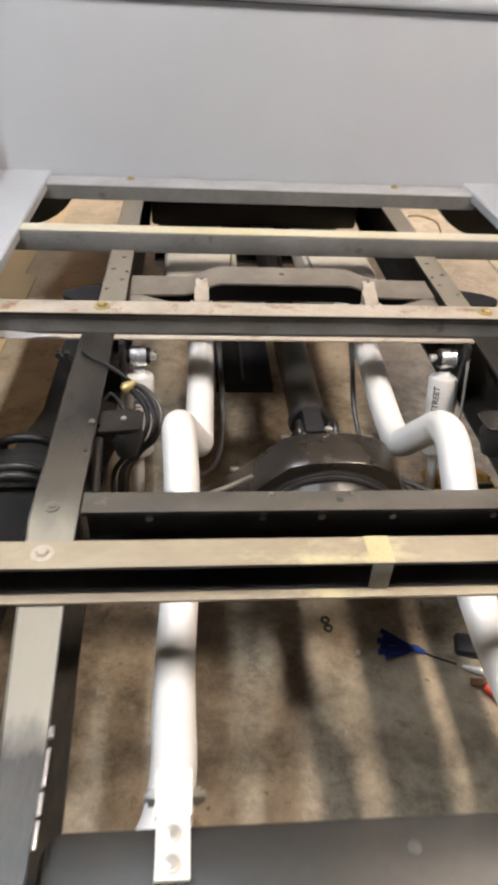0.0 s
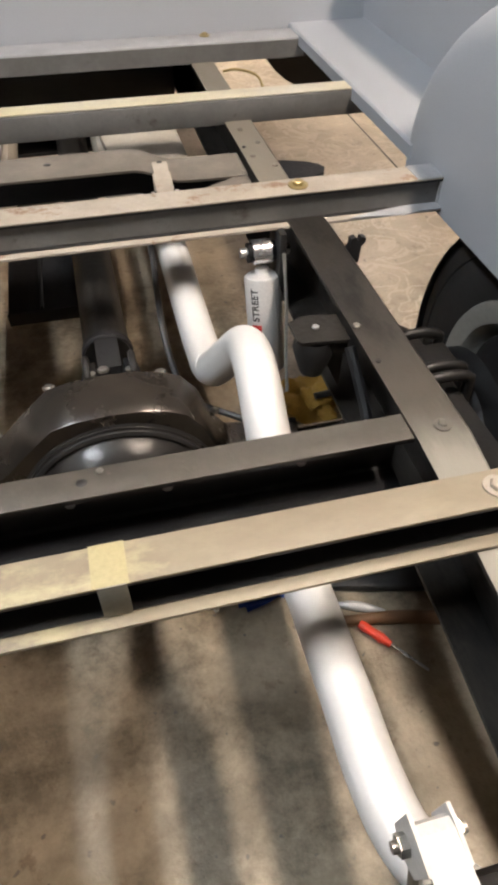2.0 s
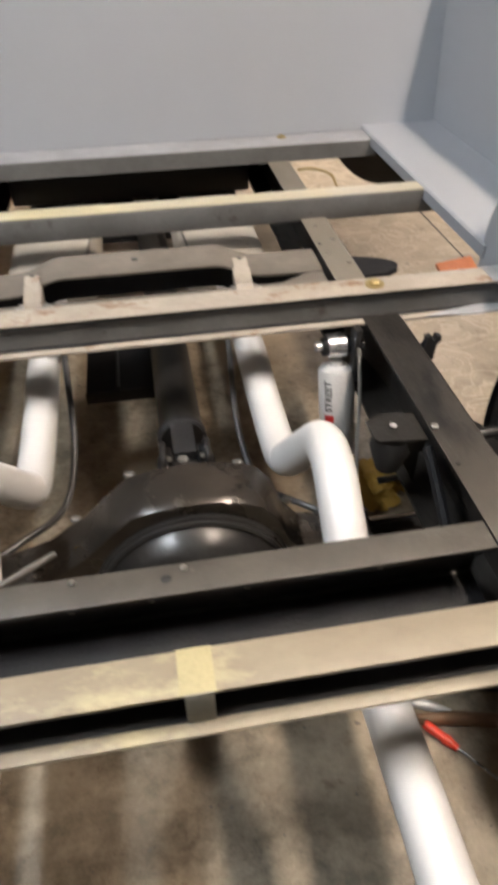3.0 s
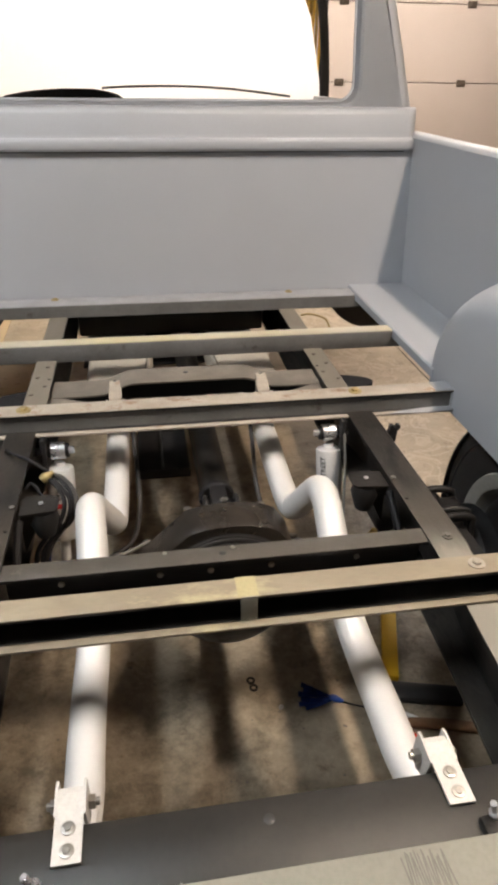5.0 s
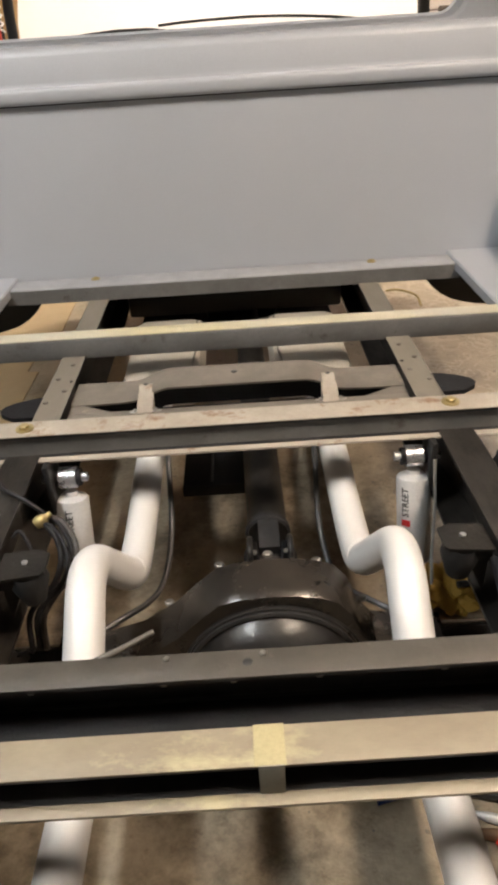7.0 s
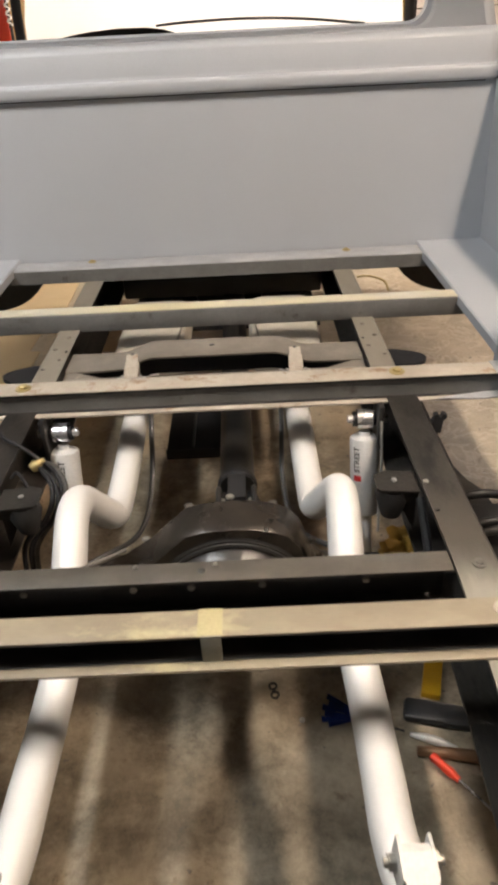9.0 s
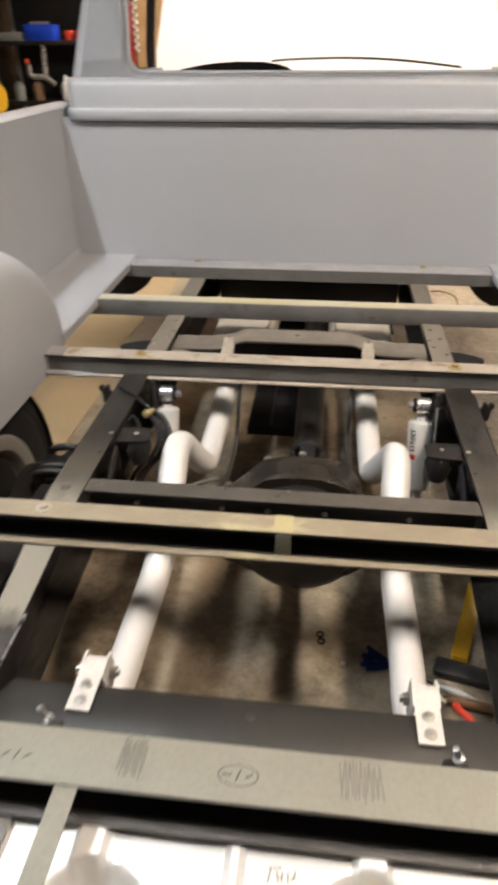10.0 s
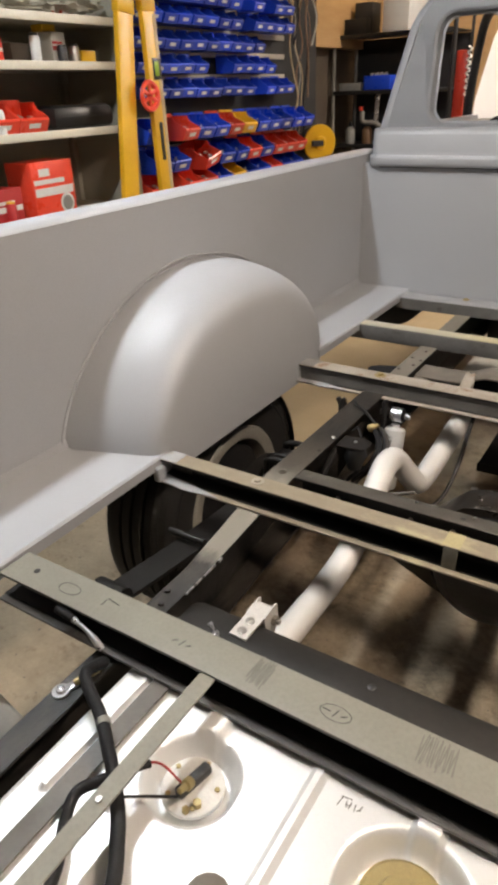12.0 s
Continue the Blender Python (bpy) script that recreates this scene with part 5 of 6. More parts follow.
# ---- garage door and far wall ----
door = tagged(part("door_1", box(bmesh.new(), -1.2, 4.04, 4.70, 4.755, 0.0, 0.03), BEIGE, None, "beige sectional garage door with dark hinges", smooth=False), kind="structure", category="garage door")
for k in range(5):
    z0 = 0.03 + 0.655 * (k - 0) - 0.02
    panel = part("panel", box(bmesh.new(), -1.2, 4.04, 4.705, 4.75, max(0.03, z0), z0 + 0.648, 0.006), BEIGE, door, smooth=False)
    for x in (-0.4, 0.7, 1.9, 3.15):
        bm = bmesh.new()
        box(bm, x - 0.045, x + 0.045, 4.692, 4.705, z0 + 0.62, z0 + 0.68, 0.004)
        box(bm, x - 0.018, x + 0.018, 4.680, 4.694, z0 + 0.635, z0 + 0.662, 0.004)
        part("hinge", bm, WALL, panel, "dark steel hinge")
ply = tagged(part("wall_board", box(bmesh.new(), -2.715, -2.60, 2.2, 4.75, 1.75, 2.9), PLY, None, "orange-brown plywood board on the wall", smooth=False), kind="structure", category="wall board")
tagged(part("wall_board", box(bmesh.new(), -2.60, -1.25, 4.66, 4.75, 1.2, 2.9), PLY, None, "orange-brown plywood board on the wall", smooth=False), kind="structure", category="wall board")

# ---- steel shelving by the wall ----
unit = thing("shelving_unit", -2.42, -0.4, 0, "grey steel shelving unit full of workshop boxes", "shelving unit")
SX0, SX1, SY0, SY1 = -2.66, -2.20, -1.15, 0.23
for x in (SX0, SX1 - 0.035):
    for y in (SY0, SY1 - 0.035):
        part("post", box(bmesh.new(), x, x + 0.035, y, y + 0.035, 0, 2.05, 0.003), SHELF, unit)
part("side_panel", box(bmesh.new(), SX0, SX1 - 0.036, SY1 - 0.008, SY1 - 0.003, 0.05, 2.05), SHELF, unit, smooth=False)
part("back_panel", box(bmesh.new(), SX0 - 0.012, SX0 - 0.002, SY0, SY1, 0.05, 2.05), SHELF, unit, smooth=False)
SHELVES = (0.50, 0.955, 1.322, 1.589, 1.765)
for z in SHELVES:
    sh = part("shelf", box(bmesh.new(), SX0, SX1 - 0.004, SY0, SY1 - 0.01, z - 0.022, z - 0.004, 0.002), SHELF, unit)
    part("shelf_lip", box(bmesh.new(), SX1 - 0.004, SX1 + 0.004, SY0, SY1 - 0.036, z - 0.028, z + 0.006, 0.003), SHELF_LIP, sh, "cream front edge")


def bin_mesh(w, d, h):
    """Open hopper bin: sloping front, thick rim, hanging lip; front to +x."""
    bm = bmesh.new()
    t = 0.004
    side = [(0, 0), (d * 0.86, 0), (d, h * 0.42), (d * 0.97, h * 0.52), (d * 0.62, h * 0.78), (d * 0.55, h), (0, h)]
    for y0 in (-w / 2, w / 2 - t):
        prism(bm, side, y0, y0 + t, "y")
    box(bm, 0, d * 0.86, -w / 2 + t, w / 2 - t, 0, t)
    box(bm, 0, t, -w / 2 + t, w / 2 - t, t, h + 0.012)
    v = [(d * 0.86, 0), (d, h * 0.42), (d * 0.975, h * 0.50), (d * 0.955, h * 0.45), (d * 0.86 - t, t)]
    prism(bm, v, -w / 2 + t, w / 2 - t, "y")
    return bm


def storage_bin(w, d, h, material, colour):
    th = thing("storage_bin", 0, 0, 0, colour + " plastic hopper storage bin hanging on a rail", "storage bin", "storage bins on the wall")
    body = part("bin_body", bin_mesh(w, d, h), material, th)
    bm = bmesh.new()
    m = pose(d * 0.938, 0, h * 0.24, 0, math.degrees(math.atan2(d * 0.14, h * 0.42)), 0)
    box(bm, 0.002, 0.0035, -w * 0.20, w * 0.20, -h * 0.09, h * 0.09, 0, m)
    part("label_card", bm, WHITE, th, "small white label card", smooth=False)
    bm = bmesh.new()
    rnd = random.Random(int(w * 1000) + len(colour))
    for k in range(7):
        box(bm, -0.012, 0.012, -0.008, 0.008, -0.006, 0.006, 0.002, pose(d * 0.55 + rnd.uniform(-0.03, 0.03), rnd.uniform(-w, w) * 0.3, h * 0.35 + rnd.uniform(-0.01, 0.02), rnd.uniform(0, 90), rnd.uniform(0, 90), rnd.uniform(0, 90)))
    tagged(part("contents", bm, ZINC, th, "loose small hardware", smooth=False), kind="stuff")
    return th


small = {"blue": storage_bin(0.116, 0.135, 0.090, BLUE, "small blue")}
large = {"blue": storage_bin(0.143, 0.20, 0.118, BLUE, "blue"), "red": storage_bin(0.143, 0.20, 0.118, RED, "red"), "yellow": storage_bin(0.143, 0.20, 0.118, YELLOW, "yellow")}
used = set()


def hang(proto, key, m):
    if key not in used:
        used.add(key)
        proto.matrix_basis = m
        return proto
    return copy_thing(proto, m)


rails = tagged(part("bin_panel", box(bmesh.new(), -2.72, -2.37, 0.28, 2.50, 0.7, 2.3), RUBBER, None, "dark louvred steel panel behind storage bins", smooth=False), category="bin panel")
rnd = random.Random(5)
skip = {(0, 9), (1, 5), (1, 6), (2, 10), (3, 8), (4, 8), (4, 10)}
for r, z in enumerate((1.462, 1.580, 1.690, 1.805, 1.905, 2.01)):
    part("rail", box(bmesh.new(), -2.37, -2.355, 0.30, 2.0, z + 0.055, z + 0.085, 0.002), SHELF, rails)
    for c in range(13):
        y = 0.36 + 0.124 * c + rnd.uniform(-0.004, 0.004)
        if y > (1.62 if r in (1, 2) else 1.95) or (r, c) in skip:
            continue
        hang(small["blue"], "sb", pose(-2.352, y, z - 0.03 + rnd.uniform(-0.003, 0.003), 0, 0, rnd.uniform(-3, 3)))
LARGE = ("b.rbbrybbbbb", "bb.rbbrbrrr", "r.rrbybbrbb", "bbrbrb.bbrb")
for r, (z, row) in enumerate(zip((1.225, 1.075, 0.955, 0.80), LARGE)):
    part("rail", box(bmesh.new(), -2.37, -2.355, 0.30, 2.1, z + 0.09, z + 0.12, 0.002), SHELF, rails)
    for c, ch in enumerate(row):
        if ch == ".":
            continue
        name = {"b": "blue", "r": "red", "y": "yellow"}[ch]
        tilt = 14 if (r, c) == (1, 3) else rnd.uniform(-2, 2)
        hang(large[name], "l" + name, pose(-2.352, 0.335 + 0.05 * (r == 1) + 0.151 * c + rnd.uniform(-0.004, 0.004), z, tilt, 0, rnd.uniform(-3, 3)))

# ---- two yellow levels leaning at the shelf end ----
for y, tilt, wide, label in ((-0.085, -7.6, 0.053, "long yellow box level with a red round knob"), (0.345, 0.9, 0.046, "long yellow spirit level with vials and black grip")):
    lv = thing("spirit_level", -2.12, y, 0, label, "spirit level", "yellow levels")
    m = pose(-2.11, y, 0, 0, -1.0, 0) @ Matrix.Rotation(radians(tilt), 4, "X")
    bm = bmesh.new()
    box(bm, -0.014, 0.014, -wide, wide, 0.0, 1.86, 0.004, m)
    body = part("level_body", bm, YELLOW, lv)
    bm = bmesh.new()
    box(bm, -0.02, 0.02, -wide - 0.004, wide + 0.004, 1.80, 1.87, 0.006, m)
    part("end_cap", bm, YELLOW, lv)
    if tilt > 0:
        part("edge_rib", box(bmesh.new(), -0.006, 0.0165, wide - 0.022, wide + 0.002, 0.01, 1.79, 0.003, m), CARD, lv, "pale worn edge")
        bm = bmesh.new()
        box(bm, -0.006, 0.019, -0.014, 0.014, 1.15, 1.33, 0.008, m)
        part("grip", bm, BLACK, lv, "black hand grip slot")
        part("vial_frame", box(bmesh.new(), -0.008, 0.017, -0.014, 0.05, 1.515, 1.61, 0.004, m), BLACK, lv)
        bm = bmesh.new()
        box(bm, -0.006, 0.019, -0.004, 0.03, 1.53, 1.595, 0.004, m)
        part("vial", bm, surface("green_vial", (0.30, 0.45, 0.05), rough=0.2, size=30), lv, "green level vial")
    else:
        bm = bmesh.new()
        mm = pose(-2.09, 0.218, 1.447, 0, 90, 0) @ Matrix.Diagonal((1.42, 1.42, 1.2, 1))
        lathe(bm, [(0.030, 0), (0.046, 0), (0.050, 0.006), (0.046, 0.014), (0.036, 0.014), (0.030, 0.0)], mm, 28)
        for k in range(3):
            box(bm, -0.036, 0.036, -0.006, 0.006, 0.002, 0.010, 0.002, mm @ Matrix.Rotation(radians(60 * k), 4, "Z"))
        part("knob", bm, RED, lv, "red spoked round knob")
bar = part("cross_bar", box(bmesh.new(), -2.135, -2.09, 0.085, 0.42, 1.862, 1.905, 0.006), YELLOW, None, "short yellow bar across the levels")
tagged(bar, category="bar")


# ---- things on the shelves ----
def carton(name, x, y, z, w, d, h, mat, label, turn=0, band=None, band_label=""):
    th = thing(name, x, y, z, label, "box")
    bm = bmesh.new()
    box(bm, -d / 2, d / 2, -w / 2, w / 2, 0, h, 0.004, pose(x, y, z, 0, 0, turn))
    part("carton_body", bm, mat, th)
    if band:
        for k, (z0, z1) in enumerate(((0.42, 0.56), (0.62, 0.70))):
            bm = bmesh.new()
            box(bm, d / 2, d / 2 + 0.0012, -w * 0.46, w * (0.46 - 0.2 * k), h * z0, h * z1, 0, pose(x, y, z, 0, 0, turn))
            part("printed_band", bm, band, th, band_label, smooth=False)
    return th


part_box = carton("carton", -2.33, -0.325, 0.956, 0.26, 0.16, 0.25, RED, "red and white cardboard part box with a printed round part", 3, WHITE, "white printed band")
pm = pose(-2.33, -0.325, 0.956, 0, 0, 3) @ Matrix.Translation((0.0802, 0.07, 0.062)) @ Matrix.Rotation(radians(90), 4, "Y")
part("printed_disc", lathe(bmesh.new(), [(0, 0.001), (0.044, 0.001), (0.044, 0.0)], pm, 20), WHITE, part_box, smooth=False)
part("printed_hub", lathe(bmesh.new(), [(0, 0.0018), (0.032, 0.0018), (0.032, 0.0)], pm, 20), BARE, part_box, smooth=False)
part("printed_patch", box(bmesh.new(), 0.0, 0.0014, -0.035, 0.03, -0.012, 0.02, 0, pose(-2.33, -0.325, 0.956, 0, 0, 3) @ Matrix.Translation((0.0802, -0.05, 0.20))), WHITE, part_box, smooth=False)
carton("carton", -2.34, -0.62, 0.956, 0.22, 0.18, 0.16, REDMARK, "dark red cardboard part box on the shelf", 8, WHITE, "white printed band")
carton("carton", -2.36, -0.10, 1.590, 0.09, 0.08, 0.125, WHITE, "small white and pink box on the shelf", 4, REDMARK, "red print")
carton("carton", -2.33, 0.06, 1.590, 0.085, 0.07, 0.055, YELLOW, "small yellow box on the shelf", -6)
carton("carton", -2.37, -0.13, 1.716, 0.08, 0.07, 0.045, YELLOW, "small yellow box on top of another", 3)
carton("carton", -2.40, -0.30, 1.590, 0.12, 0.10, 0.08, WALL, "small dark box on the shelf", 8)
carton("carton", -2.36, -0.48, 1.590, 0.12, 0.10, 0.10, RED, "small red box on the shelf", 8, WHITE, "white printed band")
carton("carton", -2.38, 0.02, 1.766, 0.16, 0.12, 0.05, RED, "flat red and white box on the shelf", 2, WHITE, "white printed band")
carton("carton", -2.38, -0.20, 1.766, 0.20, 0.14, 0.045, WHITE, "flat white box on the shelf", -3, RED, "red printed band")
case = thing("tool_case", -2.33, 0.0, 1.323, "rounded black plastic tool case on the shelf", "tool case")
bm = bmesh.new()
box(bm, -2.43, -2.23, -0.27, 0.12, 1.323, 1.425, 0.035)
part("case_body", bm, IRON_GLOSS, case)
part("case_band", box(bmesh.new(), -2.2305, -2.226, -0.22, 0.08, 1.374, 1.379, 0.001), BLACK, case)
for y in (-0.37, -0.53):
    m = pose(-2.42, y, 1.324, 0, 0, -6)
    copy_thing(large["red"], m)
bm = bmesh.new()
for k in range(5):
    box(bm, -0.10, 0.10, -0.14, 0.14, 0.002 * k, 0.002 * k + 0.0015, 0, pose(-2.31 + 0.01 * k, 0.05 - 0.035 * k, 0.957, 0, 0, 12 * k - 20))
tagged(part("papers", bm, SHELF, None, "loose grey papers on the shelf", smooth=False), category="papers")

for k, (cy, cz, sy, sz) in enumerate(((-0.30, 1.80, 0.20, 0.035), (0.02, 1.825, 0.17, 0.045))):
    bm = bmesh.new()
    bmesh.ops.create_icosphere(bm, subdivisions=4, radius=1)
    for v in bm.verts:
        f = 0.8 + 0.35 * noise.noise(v.co * 2.3 + Vector((k * 5, 2, 0))) + 0.3 * abs(noise.noise(v.co * 5 + Vector((1, k, 4))))
        v.co = Vector((-2.33 + v.co.x * 0.10 * f, cy + v.co.y * sy * f, max(1.768, cz + v.co.z * sz * f)))
    tagged(part("folded_tarp", bm, SHELF, None, "crumpled grey work cloth on the upper shelf"), category="cloth", group="grey cloths")
rs = random.Random(11)
for k in range(9):
    y, z = rs.uniform(-0.62, 0.12), (1.590, 1.323, 0.956)[k % 3]
    if z < 1.5 and y > -0.5:
        y -= 0.5
    m = Matrix.Translation((-2.27 + rs.uniform(-0.03, 0.03), y, z))
    hgt = rs.uniform(0.05, 0.10)
    tin = thing("small_tin", -2.27, y, z, "small workshop tin standing on the shelf", "tin", "tins on the shelves")
    part("tin_body", lathe(bmesh.new(), [(0, 0), (0.022, 0), (0.022, hgt), (0.02, hgt + 0.004), (0, hgt + 0.004)], m, 16), (WHITE, REDMARK, BLACK, ZINC)[k % 4], tin)
    part("tin_lid", lathe(bmesh.new(), [(0, hgt + 0.0045), (0.019, hgt + 0.0045), (0.018, hgt + 0.012), (0, hgt + 0.013)], m, 16), (BLACK, WHITE, YELLOW)[k % 3], tin)

# ---- dark wire rack in the corner ----
rack = thing("wire_rack", -2.2, 3.6, 0, "black steel rack with tools and bottles", "rack")
for x in (-2.66, -1.62):
    for y in (3.40, 3.86):
        part("post", sweep(bmesh.new(), [(x, y, 0), (x, y, 2.25)], 0.014, 10, 0), BLACK if x > -2 else BARE, rack)
for z in (0.55, 1.00, 1.42, 1.835):
    sh = part("shelf", box(bmesh.new(), -2.66, -1.62, 3.40, 3.86, z - 0.012, z - 0.004, 0.002), BLACK, rack)
    part("shelf_edge", box(bmesh.new(), -2.66, -1.62, 3.385, 3.399, z - 0.028, z + 0.004, 0.003), BLACK, sh)
part("back_sheet", box(bmesh.new(), -2.66, -1.62, 3.87, 3.88, 0.3, 1.82), BLACK, rack, smooth=False)
carton("carton", -2.08, 3.55, 1.836, 0.22, 0.50, 0.23, WHITE, "large white box on the rack", 90)
carton("carton", -2.12, 3.41, 1.836, 0.03, 0.10, 0.15, ORANGE, "orange and dark tool on the rack", 0)
for x, w, h in ((-2.50, 0.2, 0.12), (-2.47, 0.16, 0.24)):
    carton("carton", x, 3.55 + 0.1 * (h > 0.2), 1.836, 0.18, w, h, RUBBER, "black equipment case on the rack", 0)
carton("carton", -2.27, 3.50, 1.422, 0.14, 0.24, 0.11, BLUE, "blue plastic tray on the rack")
carton("carton", -2.52, 3.50, 1.422, 0.14, 0.20, 0.06, BARE, "low grey tray on the rack")
for x in (-2.05, -1.97):
    carton("carton", x, 3.50, 1.422, 0.06, 0.05, 0.07, RED, "small red can on the rack")
for k, x in enumerate((-2.34, -2.30, -2.26, -2.22)):
    th = tagged(part("socket_piece", sweep(bmesh.new(), [(x, 3.46, 1.535), (x + 0.03, 3.46, 1.545)], 0.012, 8, 0), CHROME, None, "bright chrome socket on the blue tray"), category="socket", group="sockets")
tool = thing("hand_drill", -2.25, 3.42, 1.0, "chrome and dark hand tool standing on the rack", "hand tool")
part("spindle", sweep(bmesh.new(), [(-2.26, 3.45, 1.40), (-2.27, 3.45, 1.18)], 0.02, 12, 0), CHROME, tool)
part("arm", sweep(bmesh.new(), [(-2.40, 3.45, 1.26), (-2.39, 3.45, 1.18), (-2.28, 3.45, 1.17), (-2.20, 3.45, 1.12)], 0.02, 10), BARE, tool)
part("red_cap", sweep(bmesh.new(), [(-2.41, 3.45, 1.265), (-2.412, 3.45, 1.30)], 0.02, 10, 0), RED, tool, "red cap")
for x, mat, lab in ((-2.12, WHITE, "white plastic bottle with pointed cap on the rack"), (-2.36, WOOD, "brown plastic bottle on the rack"), (-2.52, BARE, "grey metal tin on the rack"), (-1.95, RUBBER, "black plastic bottle on the rack")):
    b = thing("bottle", x, 3.48, 1.0, lab, "bottle")
    part("bottle_body", lathe(bmesh.new(), [(0, 0), (0.042, 0), (0.044, 0.01), (0.044, 0.11), (0.03, 0.13), (0.018, 0.14)], Matrix.Translation((x, 3.48, 1.0)), 18), mat, b)
    part("bottle_cap", lathe(bmesh.new(), [(0.02, 0.14), (0.02, 0.155), (0.008, 0.185), (0, 0.186)], Matrix.Translation((x, 3.48, 1.0)), 14), WHITE if mat is WHITE else BLACK, b)

# hoses and cords hanging between bins and rack
rc = random.Random(21)
for k in range(11):
    y, x = 2.00 + 0.032 * k, -2.33 + 0.03 * (k % 3)
    pts = [(x, y, 3.148), (x, y, 2.4)] + [(x + rc.uniform(-0.03, 0.03), y + rc.uniform(-0.045, 0.045), 2.2 - 0.16 * j) for j in range(rc.choice((4, 6, 8)))]
    tagged(part("hanging_cord", sweep(bmesh.new(), pts, 0.0035 + 0.0015 * (k % 3), 8), (WOOD, CARD, CABLE, SHELF, WOOD)[k % 5], None, "loose cord hanging on the workshop wall"), category="cord", group="hanging cords")
# yellow cord reel
reel = thing("cord_reel", -2.25, 2.36, 1.09, "round yellow cord reel on the wall", "cord reel")
m = Matrix.Translation((-2.30, 2.36, 1.09)) @ Matrix.Rotation(radians(-40), 4, "Z") @ Matrix.Rotation(radians(90), 4, "Y")
part("flange", lathe(bmesh.new(), [(0, 0.08), (0.10, 0.08), (0.125, 0.085), (0.128, 0.092), (0.12, 0.10), (0.05, 0.10), (0.04, 0.12), (0, 0.12)], m, 36), YELLOW, reel)
part("drum", lathe(bmesh.new(), [(0.0, 0.0), (0.115, 0.0), (0.115, 0.078), (0, 0.078)], m, 36), BLACK, reel)
part("handle", box(bmesh.new(), -0.02, 0.02, -0.07, 0.02, 0.10, 0.13, 0.005, m), BLACK, reel)
# warm bulb over the rack
bulb = thing("work_light", -2.05, 3.40, 2.62, "lit warm bulb hanging over the rack", "work light")
part("bulb", lathe(bmesh.new(), [(0, -0.05), (0.03, -0.04), (0.04, -0.01), (0.03, 0.02), (0.015, 0.04), (0, 0.04)], Matrix.Translation((-2.05, 3.40, 2.62)), 16), glow("warm_bulb", (1.0, 0.72, 0.38), 260.0), bulb, "lit warm bulb")
part("cord", sweep(bmesh.new(), [(-2.05, 3.40, 2.66), (-2.05, 3.40, 3.15)], 0.004, 6, 0), CABLE, bulb)

# things seen past the cab
banner = thing("coiled_hose", -1.42, 3.0, 1.4, "red hanging tool with a white coiled hose", "hose")
part("red_board", box(bmesh.new(), -1.47, -1.39, 3.0, 3.02, 1.05, 1.66, 0.006, None), RED, banner)
pts = [(-1.37 + 0.014 * math.cos(k * 1.2), 2.985 + 0.014 * math.sin(k * 1.2), 1.35 + 0.0085 * k) for k in range(40)]
part("coil", sweep(bmesh.new(), pts, 0.006, 6, 2), WHITE, banner, "white coiled hose")
part("pole", sweep(bmesh.new(), [(-1.50, 3.01, 0), (-1.50, 3.01, 2.2)], 0.018, 10, 0), BLACK, banner)
for k in range(6):
    x = 1.0 + 0.016 * k
    tagged(part("hanging_cord", sweep(bmesh.new(), [(x, 2.45, 3.148), (x, 2.45, 2.4), (x + 0.02, 2.45, 1.9), (x - 0.02 + 0.01 * k, 2.45, 1.5), (x, 2.45, 1.1)], 0.010, 8), YELLOW if k % 2 else RAG, None, "yellow extension cord hanging in a loop"), category="cord", group="yellow cords")
tagged(part("cord_post", box(bmesh.new(), 1.12, 1.16, 2.46, 2.50, 0, 3.15, 0.004), BLACK, None, "dark steel post with hanging cords"), category="post")

# ---- on the floor ----
bm = bmesh.new()
prism(bm, [(-1.75, -0.30), (-0.955, -0.22), (-0.945, 0.85), (-1.0, 0.86), (-0.99, 1.28), (-0.93, 1.30), (-0.95, 2.05), (-1.72, 2.0)], 0.0, 0.006, "z")
tagged(part("cardboard_sheet", bm, CARD, None, "flattened brown cardboard sheet on the floor", smooth=False), category="cardboard")
bm = bmesh.new()
prism(bm, [(1.17, 0.31), (1.33, 0.34), (1.37, 0.57), (1.20, 0.53)], 0.0, 0.014, "z")
tagged(part("orange_block", bm, ORANGE, None, "small orange plastic block on the floor", smooth=False), category="block")
# screwdriver
sd = thing("screwdriver", 0.46, -1.35, 0, "screwdriver with a red handle on the floor", "screwdriver")
d0, d1, d2 = Vector((0.437, -1.328, 0.016)), Vector((0.482, -1.384, 0.014)), Vector((0.535, -1.447, 0.006))
part("handle", lathe(bmesh.new(), [(0, 0), (0.008, 0.001), (0.010, 0.008), (0.009, 0.03), (0.0105, 0.05), (0.007, 0.066), (0.0075, 0.072), (0, 0.073)], along(d0, d1), 12), RED, sd, "red handle")
part("blade", sweep(bmesh.new(), [d1, d2], 0.003, 8, 0), CHROME, sd)
# wooden handle, pale rod
hm = thing("hammer_handle", 0.55, -1.345, 0, "worn brown wooden tool handle on the floor", "tool handle")
part("shaft", sweep(bmesh.new(), [(0.41, -1.315, 0.014), (0.52, -1.332, 0.014), (0.64, -1.365, 0.014), (0.74, -1.39, 0.014)], lambda u: 0.010 + 0.004 * math.sin(3 * u), 12), WOOD, hm)
rod = tagged(part("metal_rod", sweep(bmesh.new(), [(0.405, -1.272, 0.008), (0.45, -1.288, 0.009), (0.50, -1.312, 0.008)], lambda u: 0.004 + 0.006 * math.sin(math.pi * u), 10), ALLOY, None, "short pale metal rod on the floor"), category="rod")
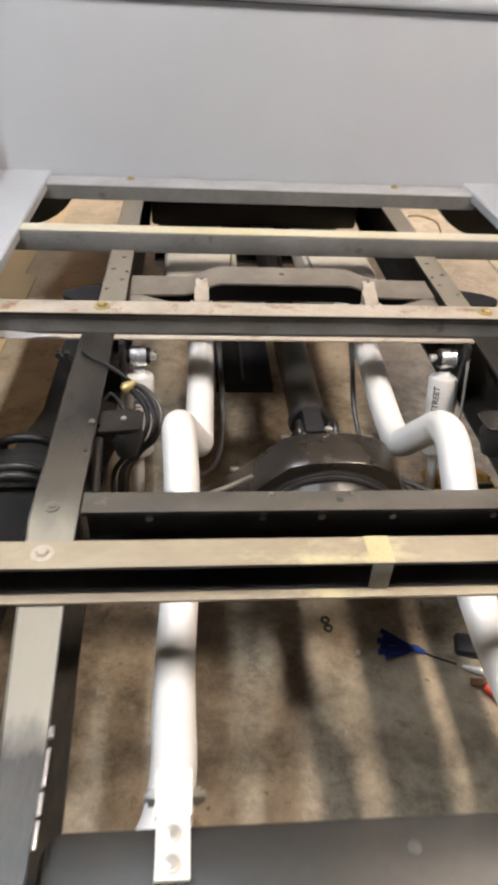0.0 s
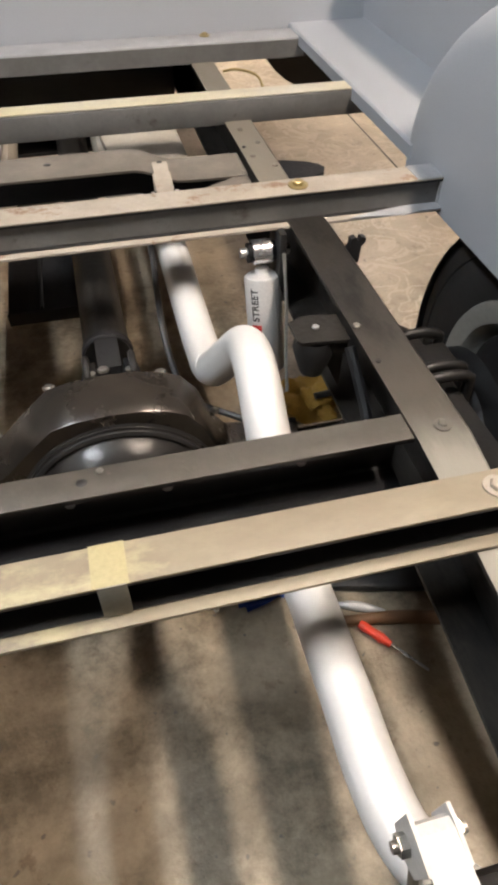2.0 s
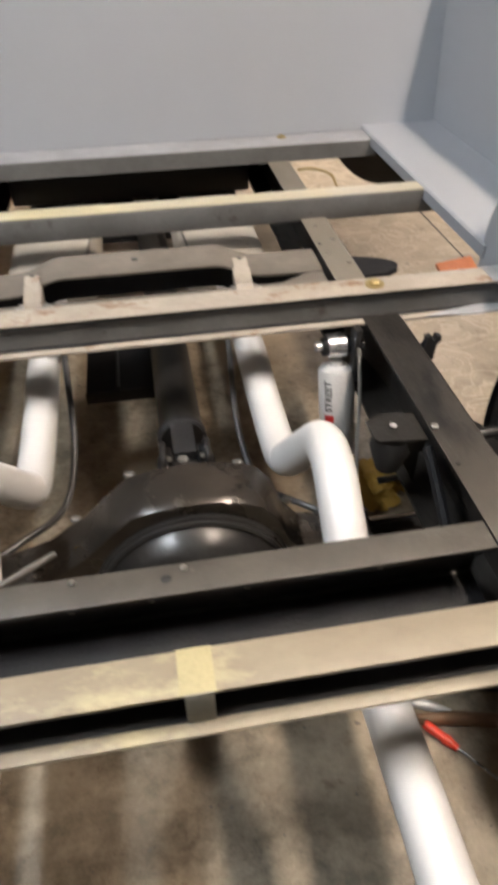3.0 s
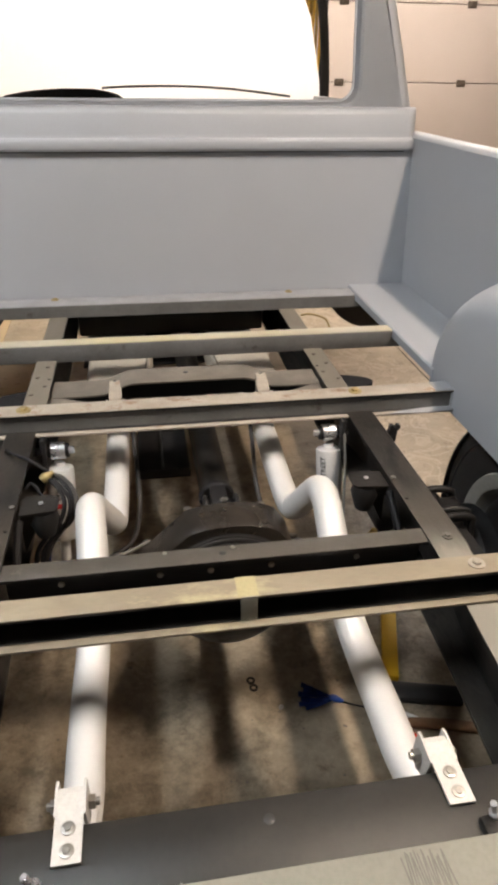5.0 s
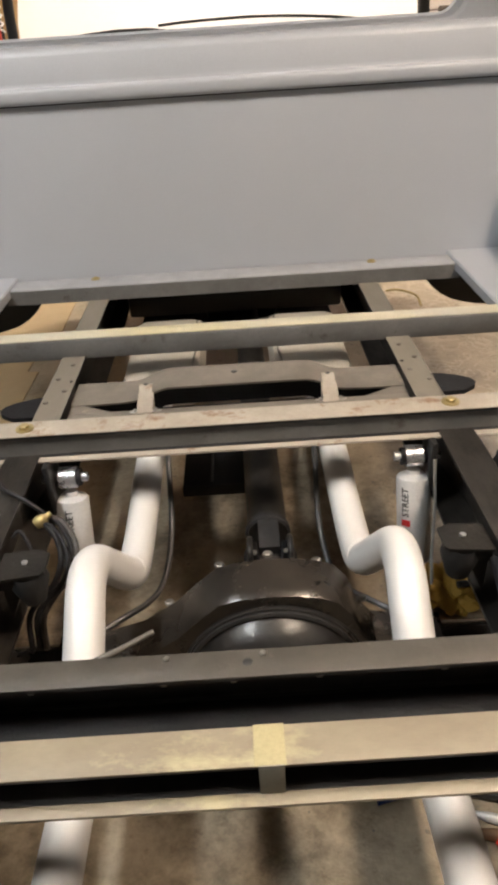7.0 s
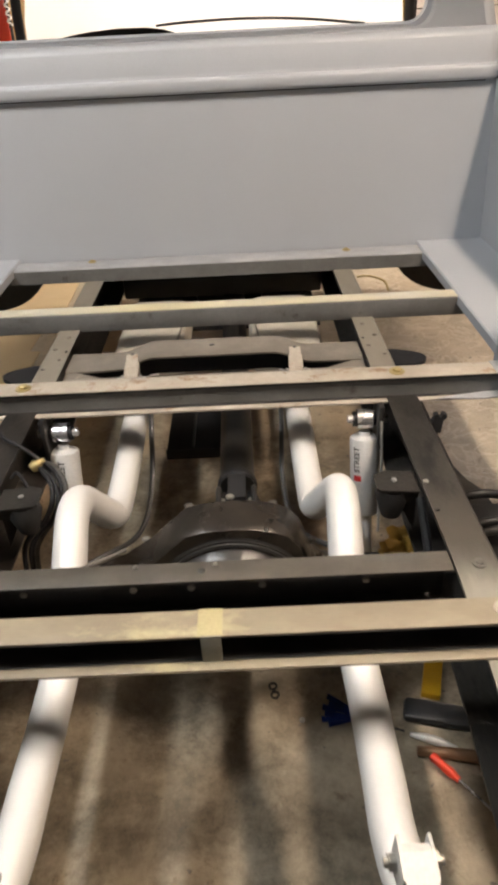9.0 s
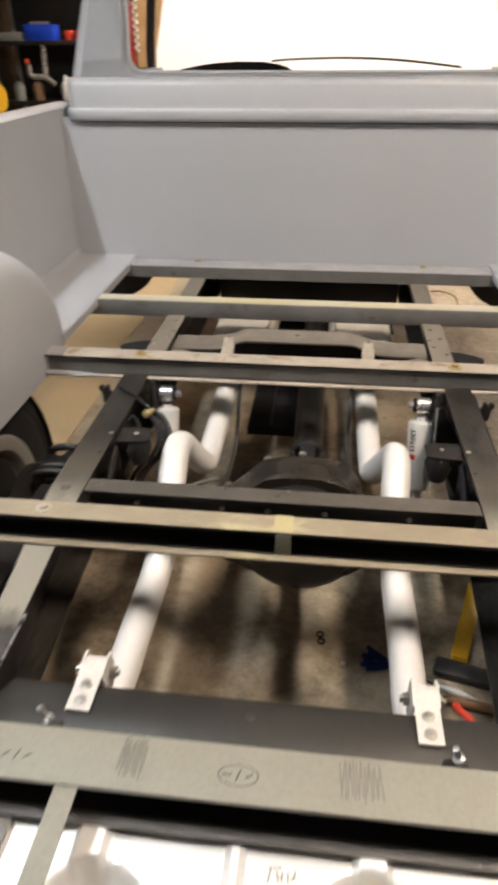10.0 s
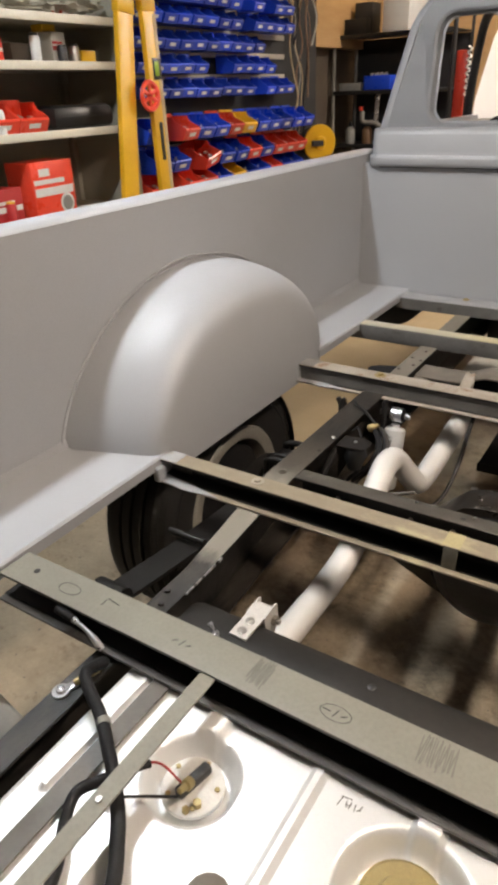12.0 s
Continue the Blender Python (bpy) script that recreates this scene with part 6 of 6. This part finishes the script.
# yellow bar and black case beside it
tagged(part("yellow_bar", box(bmesh.new(), -0.022, 0.022, -0.16, 0.14, 0, 0.02, 0.003, pose(0.522, -1.03, 0, 0, 0, -18)), YELLOW, None, "flat yellow plastic bar on the floor"), category="bar")
cs = thing("tool_bag", 0.55, -1.25, 0, "low black tool bag on the floor", "tool bag")
bm = bmesh.new()
box(bm, -0.10, 0.14, -0.028, 0.028, 0, 0.026, 0.011, pose(0.50, -1.235, 0, 0, 0, -14))
part("bag_body", bm, BLACK, cs)
# blue cloth fan with a thin tail
br = thing("blue_cloth", 0.28, -1.2, 0, "small crumpled dark blue cloth with thin cord on the floor", "cloth")
rb = random.Random(3)
CLOTH = surface("dark_blue_cloth", (0.010, 0.05, 0.27), (0.006, 0.025, 0.13), rough=0.8, size=40, amount=1.0, grain=200, bump=0.3)
tip = Vector((0.316, -1.227, 0.004))
for k in range(6):
    bm = bmesh.new()
    a0, a1 = radians(141 + 9 * k), radians(141 + 9 * k + 9.4)
    rr = (0.088, 0.078, 0.090, 0.084, 0.092, 0.080)[k]
    rows = []
    for i in range(7):
        u = i / 6
        ring = []
        for v in (0, 0.5, 1):
            a = a0 + (a1 - a0) * v
            d = Vector((math.cos(a), math.sin(a), 0)) * (0.012 + rr * u)
            ring.append(bm.verts.new(tip + d + Vector((0, 0, 0.006 + 0.010 * u * (1 - abs(v - 0.5) * 1.6) + rb.uniform(0, 0.003)))))
        rows.append(ring)
    for a, b in zip(rows, rows[1:]):
        for m_ in range(2):
            bm.faces.new((a[m_], a[m_ + 1], b[m_ + 1], b[m_]))
    bmesh.ops.solidify(bm, geom=bm.faces[:], thickness=0.003)
    part("cloth_fold", bm, CLOTH, br)
part("knot", lathe(bmesh.new(), [(0, -0.02), (0.007, -0.012), (0.009, 0.0), (0.004, 0.02), (0, 0.022)], along((0.310, -1.224, 0.011), (0.335, -1.235, 0.006)), 10), surface("blue_knot", (0.02, 0.09, 0.42), rough=0.6), br)
part("cord", sweep(bmesh.new(), [(0.325, -1.231, 0.006), (0.355, -1.245, 0.004), (0.395, -1.262, 0.004)], 0.0022, 6), CABLE, br)
# rings and a nut
for (x, y) in ((0.106, -1.128), (0.110, -1.152)):
    tagged(part("washer", lathe(bmesh.new(), [(0.006, 0.0), (0.0115, 0.0), (0.0115, 0.003), (0.006, 0.003), (0.006, 0.0)], Matrix.Translation((x, y, 0.0)), 18), FRAME, None, "small dark steel washer on the floor"), category="washer", group="washers")
tagged(part("hex_nut", lathe(bmesh.new(), [(0.003, 0), (0.006, 0), (0.006, 0.006), (0.003, 0.006)], Matrix.Translation((0.169, -1.223, 0)), 6), CHROME, None, "small bright hex nut on the floor"), category="nut")
# crumpled yellow rags beyond the axle
for k, (cx, cy, s) in enumerate(((0.53, -0.70, 0.085), (0.62, -0.67, 0.075))):
    bm = bmesh.new()
    bmesh.ops.create_icosphere(bm, subdivisions=4, radius=1)
    for v in bm.verts:
        f = 0.75 + 0.5 * noise.noise(v.co * 1.7 + Vector((k * 7, 0, 0))) + 0.3 * abs(noise.noise(v.co * 4.5 + Vector((3, k, 0))))
        v.co = Vector((cx + v.co.x * s * f, cy + v.co.y * s * f, max(0.001, 0.03 + v.co.z * s * 0.7 * f)))
    tagged(part("rag", bm, RAG, None, "crumpled yellow-brown rag on the floor"), category="rag", group="rags")
tagged(part("pry_bar", sweep(bmesh.new(), [(0.53, -0.74, 0.085), (0.66, -0.72, 0.075)], 0.009, 10, 0), BLACK, None, "short black steel bar on the rags"), category="bar")
